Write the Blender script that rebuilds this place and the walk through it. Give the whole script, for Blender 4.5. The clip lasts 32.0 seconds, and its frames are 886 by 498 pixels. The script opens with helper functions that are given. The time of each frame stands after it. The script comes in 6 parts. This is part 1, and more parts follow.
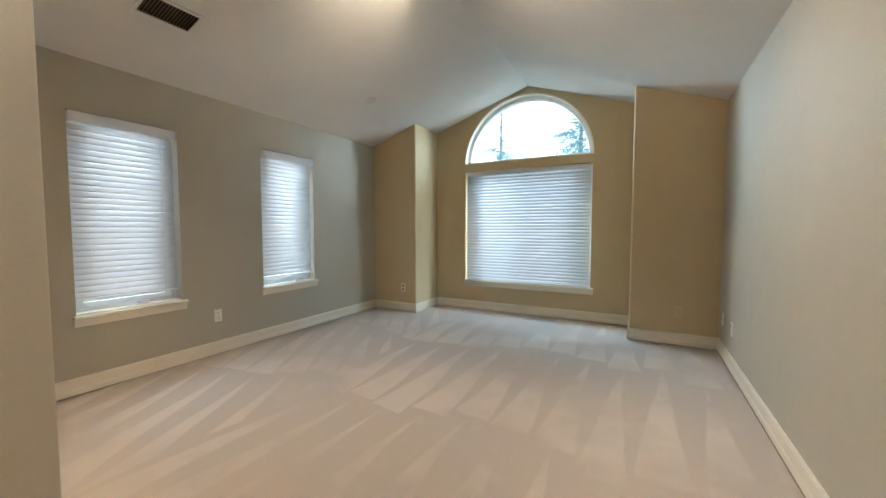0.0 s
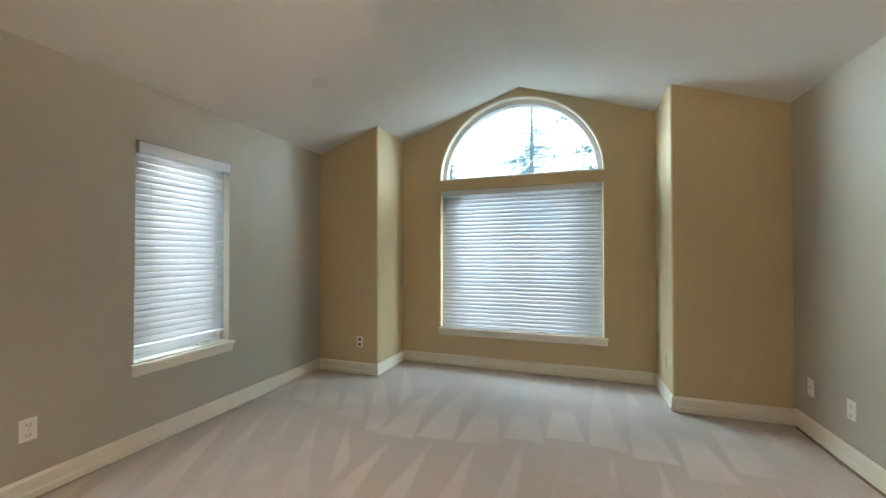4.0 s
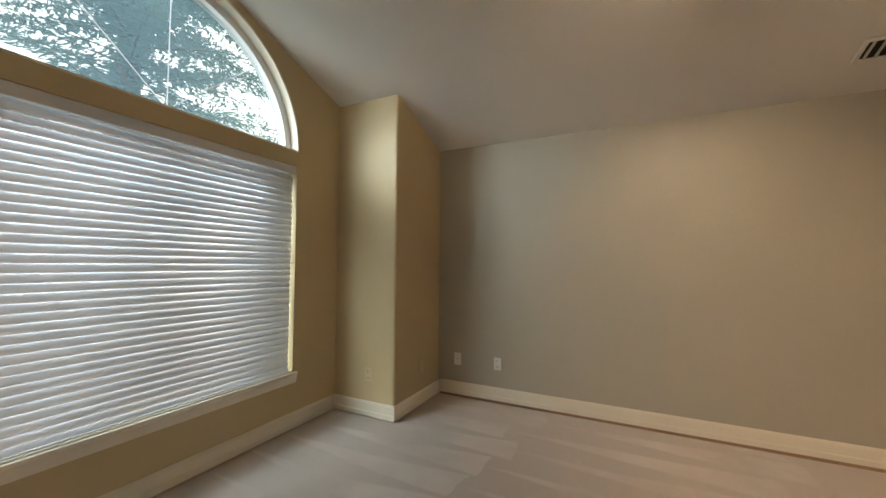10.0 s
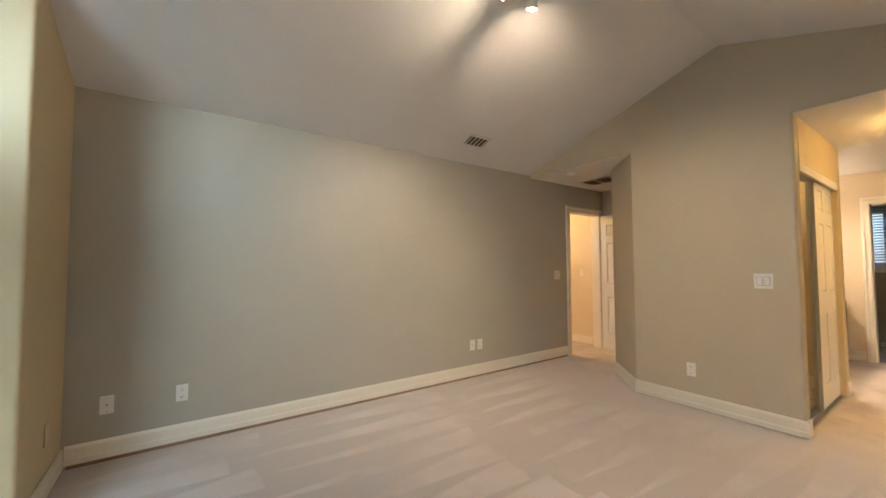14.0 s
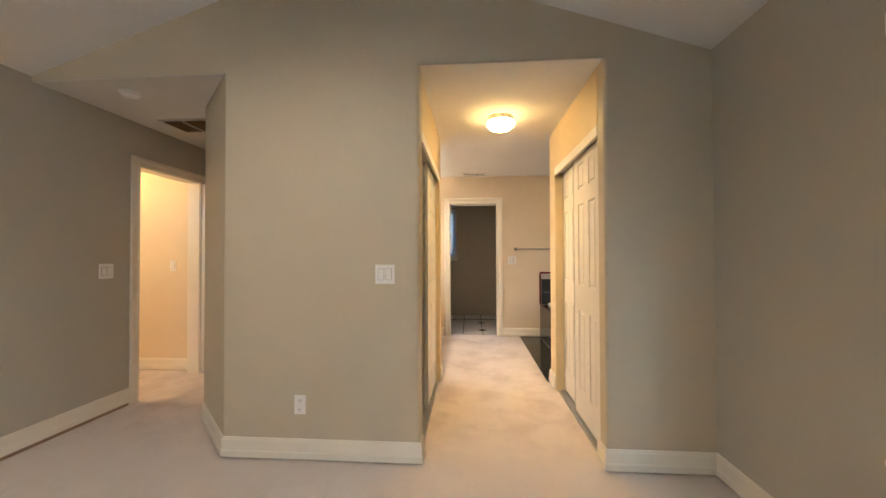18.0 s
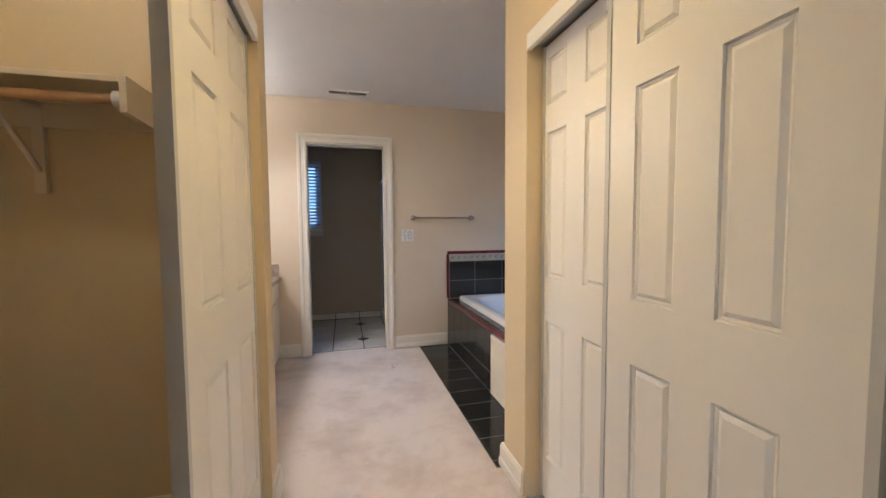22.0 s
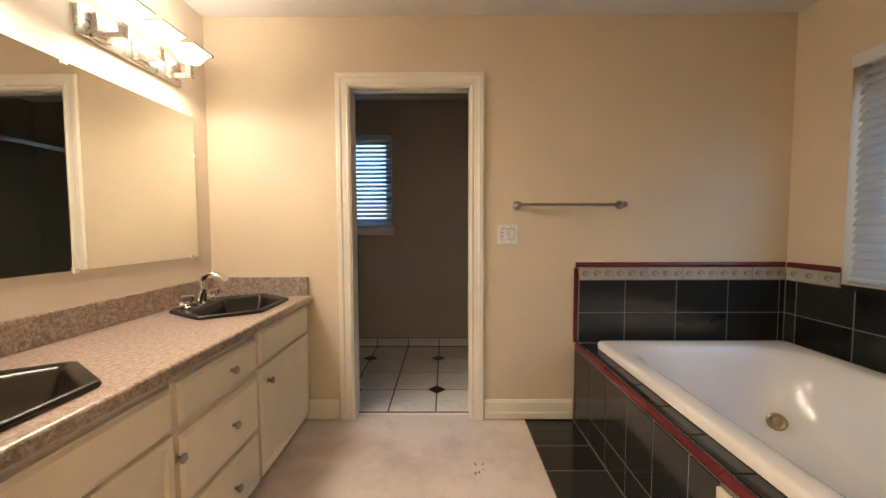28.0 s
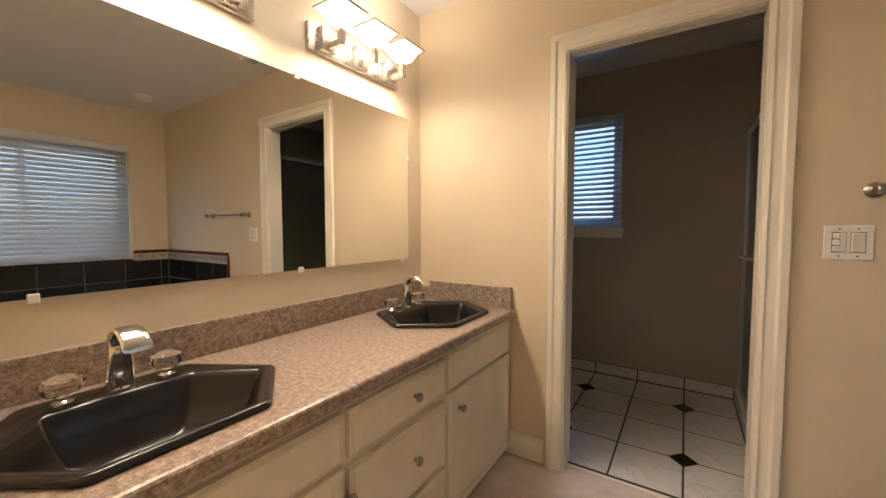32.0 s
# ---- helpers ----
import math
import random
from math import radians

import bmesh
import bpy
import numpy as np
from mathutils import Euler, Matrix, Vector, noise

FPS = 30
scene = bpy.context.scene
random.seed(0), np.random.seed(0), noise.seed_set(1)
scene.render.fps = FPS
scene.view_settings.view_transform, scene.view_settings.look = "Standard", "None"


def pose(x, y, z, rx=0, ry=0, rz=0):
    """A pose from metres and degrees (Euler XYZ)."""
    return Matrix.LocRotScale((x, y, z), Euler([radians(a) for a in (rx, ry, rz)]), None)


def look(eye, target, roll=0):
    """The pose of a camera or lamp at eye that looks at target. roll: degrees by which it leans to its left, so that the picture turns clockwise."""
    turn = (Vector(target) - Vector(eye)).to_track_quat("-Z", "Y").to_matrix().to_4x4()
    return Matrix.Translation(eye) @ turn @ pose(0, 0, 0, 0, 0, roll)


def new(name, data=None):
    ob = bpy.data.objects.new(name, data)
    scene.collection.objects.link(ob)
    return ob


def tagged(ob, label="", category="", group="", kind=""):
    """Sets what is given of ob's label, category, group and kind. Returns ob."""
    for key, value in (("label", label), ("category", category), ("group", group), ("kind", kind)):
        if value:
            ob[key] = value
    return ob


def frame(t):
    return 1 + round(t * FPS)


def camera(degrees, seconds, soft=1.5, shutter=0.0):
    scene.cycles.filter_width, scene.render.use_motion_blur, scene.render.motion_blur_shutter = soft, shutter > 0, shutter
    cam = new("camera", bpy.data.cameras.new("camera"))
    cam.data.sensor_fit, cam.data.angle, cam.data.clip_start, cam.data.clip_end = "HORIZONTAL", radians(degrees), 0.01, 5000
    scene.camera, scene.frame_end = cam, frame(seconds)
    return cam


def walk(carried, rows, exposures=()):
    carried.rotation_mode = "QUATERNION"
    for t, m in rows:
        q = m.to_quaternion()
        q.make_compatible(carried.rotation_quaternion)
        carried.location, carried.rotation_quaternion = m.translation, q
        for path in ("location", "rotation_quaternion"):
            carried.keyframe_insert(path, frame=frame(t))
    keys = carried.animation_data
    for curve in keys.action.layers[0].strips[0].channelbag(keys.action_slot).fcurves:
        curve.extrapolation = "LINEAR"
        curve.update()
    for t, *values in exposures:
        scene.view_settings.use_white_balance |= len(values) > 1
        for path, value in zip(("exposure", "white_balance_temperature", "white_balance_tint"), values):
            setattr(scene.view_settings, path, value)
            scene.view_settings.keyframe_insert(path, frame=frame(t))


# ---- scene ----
cam = camera(99.7, 32.0)
PATH = [
    (0, (0.148, 0.496, 1.207), (-0.796, 2.256, 1.097), -0.0),
    (0.5, (0.07, 0.672, 1.206), (-0.864, 2.437, 1.111), -0.1),
    (1, (0.002, 0.811, 1.21), (-0.934, 2.576, 1.121), -0.0),
    (1.5, (-0.112, 0.961, 1.223), (-1.043, 2.731, 1.168), -0.0),
    (2, (-0.181, 1.028, 1.229), (-1.108, 2.8, 1.197), -0.0),
    (2.5, (-0.244, 1.097, 1.236), (-1.165, 2.872, 1.207), -0.1),
    (3, (-0.398, 1.238, 1.284), (-1.28, 3.033, 1.251), 0.2),
    (3.5, (-0.563, 1.362, 1.282), (-1.333, 3.208, 1.289), 0.1),
    (5.5, (-1.382, 1.652, 1.325), (-1.612, 3.638, 1.356), 0.4),
    (6, (-1.666, 1.697, 1.329), (-1.63, 3.696, 1.371), 0.6),
    (6.5, (-1.864, 1.791, 1.314), (-1.574, 3.769, 1.357), 0.6),
    (7, (-2.068, 1.922, 1.325), (-1.549, 3.852, 1.374), 0.6),
    (7.5, (-2.244, 2.062, 1.321), (-1.515, 3.924, 1.371), 0.6),
    (8, (-2.387, 2.24, 1.315), (-1.373, 3.963, 1.368), 0.6),
    (8.5, (-2.443, 2.453, 1.332), (-1.189, 4.011, 1.38), 0.7),
    (9, (-2.537, 2.726, 1.346), (-1.077, 4.092, 1.389), 0.7),
    (9.5, (-2.566, 2.982, 1.325), (-0.925, 4.123, 1.381), 0.6),
    (10, (-2.553, 3.283, 1.282), (-0.76, 4.166, 1.362), 0.5),
    (10.5, (-2.567, 3.559, 1.287), (-0.682, 4.22, 1.367), 0.6),
    (11, (-2.594, 3.816, 1.279), (-0.629, 4.179, 1.37), 0.5),
    (11.5, (-2.604, 4.08, 1.28), (-0.607, 4.138, 1.37), 0.5),
    (12, (-2.615, 4.267, 1.284), (-0.626, 4.073, 1.376), 0.3),
    (12.5, (-2.636, 4.429, 1.284), (-0.698, 3.945, 1.379), 0.2),
    (13, (-2.636, 4.431, 1.271), (-0.765, 3.731, 1.367), 0.1),
    (13.5, (-2.544, 4.436, 1.268), (-0.776, 3.504, 1.359), -0.1),
    (14, (-2.483, 4.404, 1.264), (-0.849, 3.254, 1.352), -0.2),
    (14.5, (-2.417, 4.304, 1.265), (-0.996, 2.899, 1.346), -0.2),
    (15, (-2.309, 4.206, 1.322), (-1.136, 2.587, 1.376), -0.5),
    (15.5, (-2.256, 4.096, 1.31), (-1.257, 2.364, 1.363), -0.5),
    (17.5, (-2.07, 3.163, 1.258), (-1.799, 1.181, 1.3), -0.4),
    (18, (-2.047, 2.908, 1.25), (-1.9, 0.914, 1.281), -0.2),
    (18.5, (-1.988, 2.63, 1.233), (-2.003, 0.63, 1.245), -0.4),
    (19, (-1.961, 2.355, 1.242), (-2.16, 0.365, 1.227), -0.4),
    (19.5, (-1.98, 2.071, 1.241), (-2.311, 0.099, 1.198), -0.5),
    (20, (-2.008, 1.804, 1.229), (-2.394, -0.156, 1.133), -0.6),
    (20.5, (-2.037, 1.539, 1.253), (-2.472, -0.41, 1.138), -0.7),
    (21, (-2.04, 1.312, 1.248), (-2.531, -0.624, 1.133), -0.6),
    (21.5, (-2.066, 1.084, 1.255), (-2.564, -0.849, 1.136), -0.6),
    (22, (-2.063, 0.882, 1.231), (-2.57, -1.05, 1.118), -0.4),
    (22.5, (-2.068, 0.636, 1.256), (-2.573, -1.295, 1.131), -0.4),
    (23, (-2.092, 0.431, 1.211), (-2.599, -1.501, 1.097), -0.5),
    (23.5, (-2.067, 0.202, 1.157), (-2.625, -1.716, 1.062), -0.5),
    (24, (-2.158, -0.002, 1.174), (-2.691, -1.926, 1.059), -0.3),
    (24.5, (-2.205, -0.181, 1.13), (-2.734, -2.108, 1.04), -0.4),
    (26.5, (-2.315, -0.498, 1.176), (-2.596, -2.475, 1.069), -0.2),
    (27, (-2.331, -0.513, 1.192), (-2.486, -2.504, 1.083), -0.3),
    (27.5, (-2.318, -0.534, 1.195), (-2.385, -2.53, 1.087), -0.2),
    (28, (-2.301, -0.598, 1.195), (-2.288, -2.595, 1.086), -0.2),
    (28.5, (-2.275, -0.702, 1.199), (-2.155, -2.695, 1.087), -0.1),
    (29, (-2.253, -0.81, 1.201), (-1.99, -2.79, 1.092), -0.2),
    (29.5, (-2.203, -0.867, 1.196), (-1.812, -2.826, 1.091), -0.2),
    (30, (-2.18, -0.883, 1.197), (-1.687, -2.819, 1.091), -0.2),
    (30.5, (-2.179, -0.89, 1.208), (-1.57, -2.791, 1.1), -0.2),
    (31, (-2.192, -0.932, 1.204), (-1.44, -2.782, 1.096), -0.1),
    (31.5, (-2.208, -1.002, 1.206), (-1.265, -2.762, 1.097), -0.2),
    (32, (-2.213, -1.049, 1.209), (-1.125, -2.724, 1.1), -0.1),
]
walk(cam, [(t, look(eye, target, roll)) for t, eye, target, roll in PATH],
     [(0.0, 1.46, 6200.0, 7.0), (3.0, 1.45, 6300.0, 7.0), (7.0, 1.25, 7000.0, 12.0), (9.0, 0.92, 7200.0, 13.0), (10.0, 0.75, 7800.0, 15.0),
      (12.0, 1.0, 7800.0, 15.0), (13.0, 1.38, 7000.0, 12.0), (15.0, 1.35, 6400.0, 11.0), (17.5, 1.45, 6300.0, 10.0), (18.0, 1.45, 5900.0, 10.0), (19.0, 1.4, 5400.0, 10.0),
      (20.0, 1.15, 5300.0, 10.0), (21.0, 1.05, 5200.0, 10.0), (22.0, 0.95, 4700.0, 10.0), (23.0, 0.75, 4900.0, 10.0), (24.0, 0.75, 5200.0, 10.0),
      (28.0, 1.1, 5950.0, 10.0), (30.0, 0.95, 6100.0, 11.0), (32.0, 0.85, 6100.0, 11.0)])

# ---- world, sun, window daylight, exposure ----
world = bpy.data.worlds.new("world")
scene.world = world
world.use_nodes = True
sky = world.node_tree.nodes.new("ShaderNodeTexSky")
sky.sky_type = "NISHITA"
sky.sun_disc = False
sky.sun_elevation, sky.sun_rotation = radians(44), radians(80)
sky.air_density, sky.dust_density, sky.ozone_density = 1.0, 1.0, 1.0
wbg = world.node_tree.nodes["Background"]
wbg.inputs["Strength"].default_value = 0.15
haze = world.node_tree.nodes.new("ShaderNodeHueSaturation")
haze.inputs["Saturation"].default_value = 0.8
world.node_tree.links.new(sky.outputs[0], haze.inputs["Color"])
world.node_tree.links.new(haze.outputs[0], wbg.inputs[0])

sun_data = bpy.data.lights.new("sun", "SUN")
sun_data.energy, sun_data.angle, sun_data.color = 1.5, radians(12), (1.0, 0.96, 0.9)
sun = new("sun", sun_data)
sun.matrix_world = look((22, 4, 22), (0, 0, 0))


def area_lamp(name, eye, target, w, h, watts, col):
    d = bpy.data.lights.new(name, "AREA")
    d.shape, d.size, d.size_y, d.energy, d.color = "RECTANGLE", w, h, watts, col
    ob = new(name, d)
    ob.matrix_world = look(eye, target)
    return ob


def point_lamp(name, eye, watts, col, r=0.04):
    d = bpy.data.lights.new(name, "POINT")
    d.energy, d.color, d.shadow_soft_size = watts, col, r
    ob = new(name, d)
    ob.location = eye
    return ob


DAY = (0.86, 0.95, 1.0)
WARM = (1.0, 0.72, 0.42)
LAMPC = (1.0, 0.79, 0.57)
# daylight standing outside the window openings, behind the blinds
area_lamp("daylight_west_a", (-4.35, 1.94, 1.75), (-3.5, 1.94, 1.25), 1.0, 1.7, 13, DAY)
area_lamp("daylight_west_b", (-4.35, 3.45, 1.75), (-3.5, 3.45, 1.25), 1.0, 1.7, 13, DAY)
area_lamp("daylight_north", (-1.335, 6.35, 1.8), (-1.335, 5.65, 0.8), 2.2, 0.6, 10, (0.42, 0.72, 1.0))
# sky on either side of the arched window
area_lamp("daylight_arch", (-4.9, 7.6, 4.0), (-1.3, 5.6, 2.4), 3.6, 3.4, 250, (0.66, 0.87, 1.0))
area_lamp("daylight_arch", (3.0, 7.2, 4.0), (-1.3, 5.6, 2.4), 3.6, 3.4, 200, (0.66, 0.87, 1.0))
area_lamp("daylight_bath", (-5.0, -1.82, 2.4), (-4.4, -1.82, 1.4), 1.6, 1.0, 9, (0.12, 0.46, 1.0))
area_lamp("daylight_toilet", (-1.467, -4.95, 2.75), (-1.467, -4.35, 1.75), 0.8, 0.7, 12, (0.06, 0.38, 1.0))
# light of the glass shades and of the passage bowl
for yc in (-2.365, -1.565):
    area_lamp("vanity_light_front", (-1.076, yc + 0.08, 2.076), (-2.4, yc + 0.3, 0.9), 0.4, 0.09, 2.8, LAMPC).data.spread = radians(125)
    area_lamp("vanity_light_up", (-0.984, yc, 2.125), (-0.985, yc, 2.4), 0.1, 0.52, 1.4, LAMPC)
    area_lamp("vanity_light_down", (-0.996, yc, 1.951), (-0.976, yc, 0.9), 0.52, 0.10, 3.3, LAMPC)
disc = area_lamp("passage_bowl_light", (-2.303, -0.222, 2.269), (-2.303, -0.221, 0), 0.2, 0.2, 2.8, (1.0, 0.60, 0.18))
disc.data.shape = "DISK"
disc.data.spread = radians(115)
# bulb on the closet ceiling
point_lamp("closet_bulb_light", (-1.2, -0.18, 2.255), 2.8, (1.0, 0.72, 0.36), 0.05)
# lamp of the hall, whose shade is out of sight
point_lamp("hall_lamp_light", (2.1, -0.1, 2.25), 21, (1.0, 0.60, 0.2), 0.08)


def spot_lamp(name, eye, target, watts, col, size, blend):
    d = bpy.data.lights.new(name, "SPOT")
    d.energy, d.color, d.shadow_soft_size = watts, col, 0.03
    d.spot_size, d.spot_blend = radians(size), blend
    ob = new(name, d)
    ob.matrix_world = look(eye, target)
    return ob


SPOTC = (1.0, 0.78, 0.55)
for tgt in ((-0.40, 3.35, 2.86), (-0.38, 2.15, 2.85), (-2.0, 2.95, 2.92)):
    spot_lamp("spot_head_light", (-1.12, 2.74, 2.68), tgt, 10, SPOTC, 80, 0.9)
spot_lamp("spot_head_light", (-0.96, 2.63, 2.72), (-1.0, 1.3, 0), 42, SPOTC, 130, 1.0)
spot_lamp("spot_head_light", (-0.91, 2.84, 2.70), (0.82, 2.7, 0.95), 42, (1.0, 0.78, 0.54), 90, 1.0)

# ---- materials ----
def nodes_of(name):
    m = bpy.data.materials.new(name)
    m.use_nodes = True
    nt = m.node_tree
    return m, nt, nt.nodes["Principled BSDF"]


def add(nt, kind, **kw):
    n = nt.nodes.new(kind)
    for k, v in kw.items():
        n.inputs[k].default_value = v
    return n


def mixc(nt, fac, a, b):
    n = nt.nodes.new("ShaderNodeMix")
    n.data_type = "RGBA"
    if hasattr(fac, "links"):
        nt.links.new(fac, n.inputs[0])
    else:
        n.inputs[0].default_value = fac
    for i, c in ((6, a), (7, b)):
        if hasattr(c, "links"):
            nt.links.new(c, n.inputs[i])
        else:
            n.inputs[i].default_value = (*c, 1)
    return n.outputs[2]


def coords(nt):
    return nt.nodes.new("ShaderNodeTexCoord").outputs["Object"]


def noise_f(nt, scale, detail=3, rough=0.55, vec=None):
    n = add(nt, "ShaderNodeTexNoise", Scale=scale, Detail=detail, Roughness=rough)
    nt.links.new(vec or coords(nt), n.inputs["Vector"])
    return n.outputs["Fac"]


def ramp(nt, fac, lo, hi):
    n = nt.nodes.new("ShaderNodeMapRange")
    n.inputs[1].default_value, n.inputs[2].default_value = lo, hi
    nt.links.new(fac, n.inputs[0])
    return n.outputs[0]


def math_n(nt, op, a, b=None, c=None):
    n = nt.nodes.new("ShaderNodeMath")
    n.operation = op
    for i, v in enumerate((a, b, c)):
        if v is None:
            continue
        if hasattr(v, "links"):
            nt.links.new(v, n.inputs[i])
        else:
            n.inputs[i].default_value = v
    return n.outputs[0]


def bump(nt, bsdf, height, strength, dist):
    n = add(nt, "ShaderNodeBump", Strength=strength, Distance=dist)
    nt.links.new(height, n.inputs["Height"])
    nt.links.new(n.outputs[0], bsdf.inputs["Normal"])


def paint(name, col, rough=0.6, vary=0.05, fine=220, bstr=0.25, bdist=0.001, scale=1.6):
    """Painted surface: large soft unevenness, fine roller stipple."""
    m, nt, b = nodes_of(name)
    big = ramp(nt, noise_f(nt, scale, 4), 0.3, 0.7)
    lo = tuple(c * (1 - vary) for c in col)
    hi = tuple(min(1, c * (1 + vary)) for c in col)
    c1 = mixc(nt, big, lo, hi)
    nt.links.new(c1, b.inputs["Base Color"])
    b.inputs["Roughness"].default_value = rough
    nt.links.new(math_n(nt, "MULTIPLY_ADD", noise_f(nt, 9, 3), 0.16, rough - 0.08), b.inputs["Roughness"])
    bump(nt, b, noise_f(nt, fine, 2), bstr, bdist)
    return m


def metal(name, col, rough, vary=0.3):
    m, nt, b = nodes_of(name)
    b.inputs["Metallic"].default_value = 1
    b.inputs["Base Color"].default_value = (*col, 1)
    nt.links.new(math_n(nt, "MULTIPLY_ADD", noise_f(nt, 60, 3), rough * vary, rough * (1 - vary / 2)), b.inputs["Roughness"])
    return m


def glowing(name, col, strength):
    m, nt, b = nodes_of(name)
    b.inputs["Base Color"].default_value = (0.9, 0.88, 0.84, 1)
    b.inputs["Emission Color"].default_value = (*col, 1)
    b.inputs["Emission Strength"].default_value = strength
    b.inputs["Roughness"].default_value = 0.35
    return m


def glassy(name, col, rough=0.0, ior=1.45):
    m, nt, b = nodes_of(name)
    b.inputs["Base Color"].default_value = (*col, 1)
    b.inputs["Transmission Weight"].default_value = 1
    b.inputs["Roughness"].default_value = rough
    b.inputs["IOR"].default_value = ior
    return m


M_GREIGE = paint("greige_wall_paint", (0.45, 0.42, 0.35), 0.5, 0.03, 170, 0.3, 0.0012)
M_TAN = paint("tan_wall_paint", (0.58, 0.46, 0.275), 0.5, 0.03, 170, 0.3, 0.0012)
M_PASS = paint("yellow_passage_paint", (0.68, 0.55, 0.33), 0.5, 0.03, 170, 0.3, 0.0012)
# shower room walls, a darker tone than the bath cream
M_TOILET = paint("shower_room_wall_taupe", (0.47, 0.405, 0.315), 0.5, 0.04, 170, 0.3, 0.0012)
# the tan paint again, with cool daylight mixed into a greyer colour
M_TAN_COOL = paint("tan_wall_paint_cool_light", (0.55, 0.475, 0.35), 0.5, 0.03, 170, 0.3, 0.0012)
M_BATH = paint("cream_bath_paint", (0.70, 0.585, 0.425), 0.5, 0.03, 170, 0.3, 0.0012)
# same cream paint, lightened in colour for the glow of the vanity lamps
M_BATH_LIT = paint("cream_bath_paint_lit", (0.75, 0.66, 0.52), 0.5, 0.03, 170, 0.3, 0.0012)
M_CEIL = paint("white_ceiling_texture", (0.74, 0.725, 0.71), 0.8, 0.03, 70, 0.5, 0.003)
M_TRIM = paint("ivory_trim_paint", (0.80, 0.745, 0.64), 0.35, 0.04, 90, 0.1, 0.0006)
M_DOOR = paint("white_door_paint", (0.80, 0.775, 0.73), 0.38, 0.03, 120, 0.12, 0.0006)
M_CAB = paint("cream_cabinet_paint", (0.78, 0.70, 0.55), 0.36, 0.06, 60, 0.2, 0.0008, 5)
M_WHITE = paint("white_plastic", (0.82, 0.80, 0.77), 0.4, 0.02, 200, 0.02, 0.0003)
M_VINYL = paint("white_vinyl", (0.78, 0.80, 0.82), 0.35, 0.03, 150, 0.04, 0.0003)
M_CHROME = metal("chrome", (0.86, 0.85, 0.84), 0.08)
M_NICKEL = metal("brushed_nickel", (0.62, 0.58, 0.53), 0.28)
M_KNOB = metal("dark_nickel", (0.36, 0.32, 0.28), 0.3)
M_STEEL = metal("satin_aluminium", (0.52, 0.53, 0.54), 0.38)
M_ALU = paint("grey_aluminium_channel", (0.55, 0.55, 0.54), 0.32, 0.06, 60, 0.05, 0.0004)
M_BRASS = metal("tarnished_brass", (0.44, 0.34, 0.20), 0.42)
M_DARK = paint("dark_slot", (0.02, 0.018, 0.016), 0.8, 0.1)
M_TUB = paint("glossy_white_acrylic", (0.80, 0.775, 0.73), 0.12, 0.02, 10, 0.02, 0.0005)
M_SINK = paint("black_enamel", (0.018, 0.016, 0.015), 0.2, 0.15, 12, 0.03, 0.0004)
M_BULB = glowing("lit_shade_glass", (1.0, 0.86, 0.68), 2.9)
M_BOWL = glowing("lit_frosted_bowl", (1.0, 0.61, 0.19), 16)
M_SPOT = glowing("lit_spot_bulb", (1.0, 0.86, 0.68), 14)
M_CRYSTAL = glassy("clear_acrylic", (0.97, 0.95, 0.9), 0.02, 1.49)
M_PANE = glassy("window_glass", (0.93, 0.97, 0.96), 0.0, 1.02)
def glare_pane(name, glare):
    """Glass with a pale blue veil mixed in as the glare of the daylight."""
    m, nt, b = nodes_of(name)
    b.inputs["Base Color"].default_value = (0.93, 0.97, 0.96, 1)
    b.inputs["Transmission Weight"].default_value = 1
    b.inputs["Roughness"].default_value = 0.0
    b.inputs["IOR"].default_value = 1.02
    tr = add(nt, "ShaderNodeBsdfTranslucent", Color=(0.5, 0.82, 1.0, 1))
    mx = nt.nodes.new("ShaderNodeMixShader")
    nt.links.new(math_n(nt, "MULTIPLY_ADD", noise_f(nt, 3, 4), glare * 0.5, glare * 0.75), mx.inputs[0])
    nt.links.new(b.outputs[0], mx.inputs[1])
    nt.links.new(tr.outputs[0], mx.inputs[2])
    nt.links.new(mx.outputs[0], nt.nodes["Material Output"].inputs["Surface"])
    return m


M_GLAREPANE = glare_pane("glare_arch_glass", 0.06)
M_SHOWER = glassy("shower_glass", (0.72, 0.78, 0.76), 0.12, 1.05)
M_WOOD = paint("pine_rod", (0.46, 0.27, 0.12), 0.45, 0.2, 40, 0.2, 0.0006, 12)
M_SHELF = paint("cream_shelf_paint", (0.74, 0.63, 0.46), 0.5, 0.04)
# brown of the strip put in as gap shade, and of the lint
M_GAPLINT = paint("gap_shade_and_lint_brown", (0.33, 0.2, 0.12), 0.6, 0.3, 40)


def slat_mat(name, col, trans):
    m, nt, b = nodes_of(name)
    b.inputs["Base Color"].default_value = (*col, 1)
    b.inputs["Roughness"].default_value = 0.42
    tr = add(nt, "ShaderNodeBsdfTranslucent", Color=(*col, 1))
    mx = nt.nodes.new("ShaderNodeMixShader")
    mx.inputs[0].default_value = trans
    nt.links.new(b.outputs[0], mx.inputs[1])
    nt.links.new(tr.outputs[0], mx.inputs[2])
    nt.links.new(mx.outputs[0], nt.nodes["Material Output"].inputs["Surface"])
    bump(nt, b, noise_f(nt, 120, 2), 0.1, 0.0005)
    return m


M_SLAT = slat_mat("white_vinyl_slat", (0.84, 0.84, 0.86), 0.32)
M_SLATN = slat_mat("grey_white_slat", (0.78, 0.79, 0.82), 0.2)

# mirror
M_MIRROR, _nt, _b = nodes_of("silver_mirror")
_b.inputs["Metallic"].default_value = 1
_b.inputs["Roughness"].default_value = 0.0
_b.inputs["Base Color"].default_value = (0.88, 0.89, 0.86, 1)


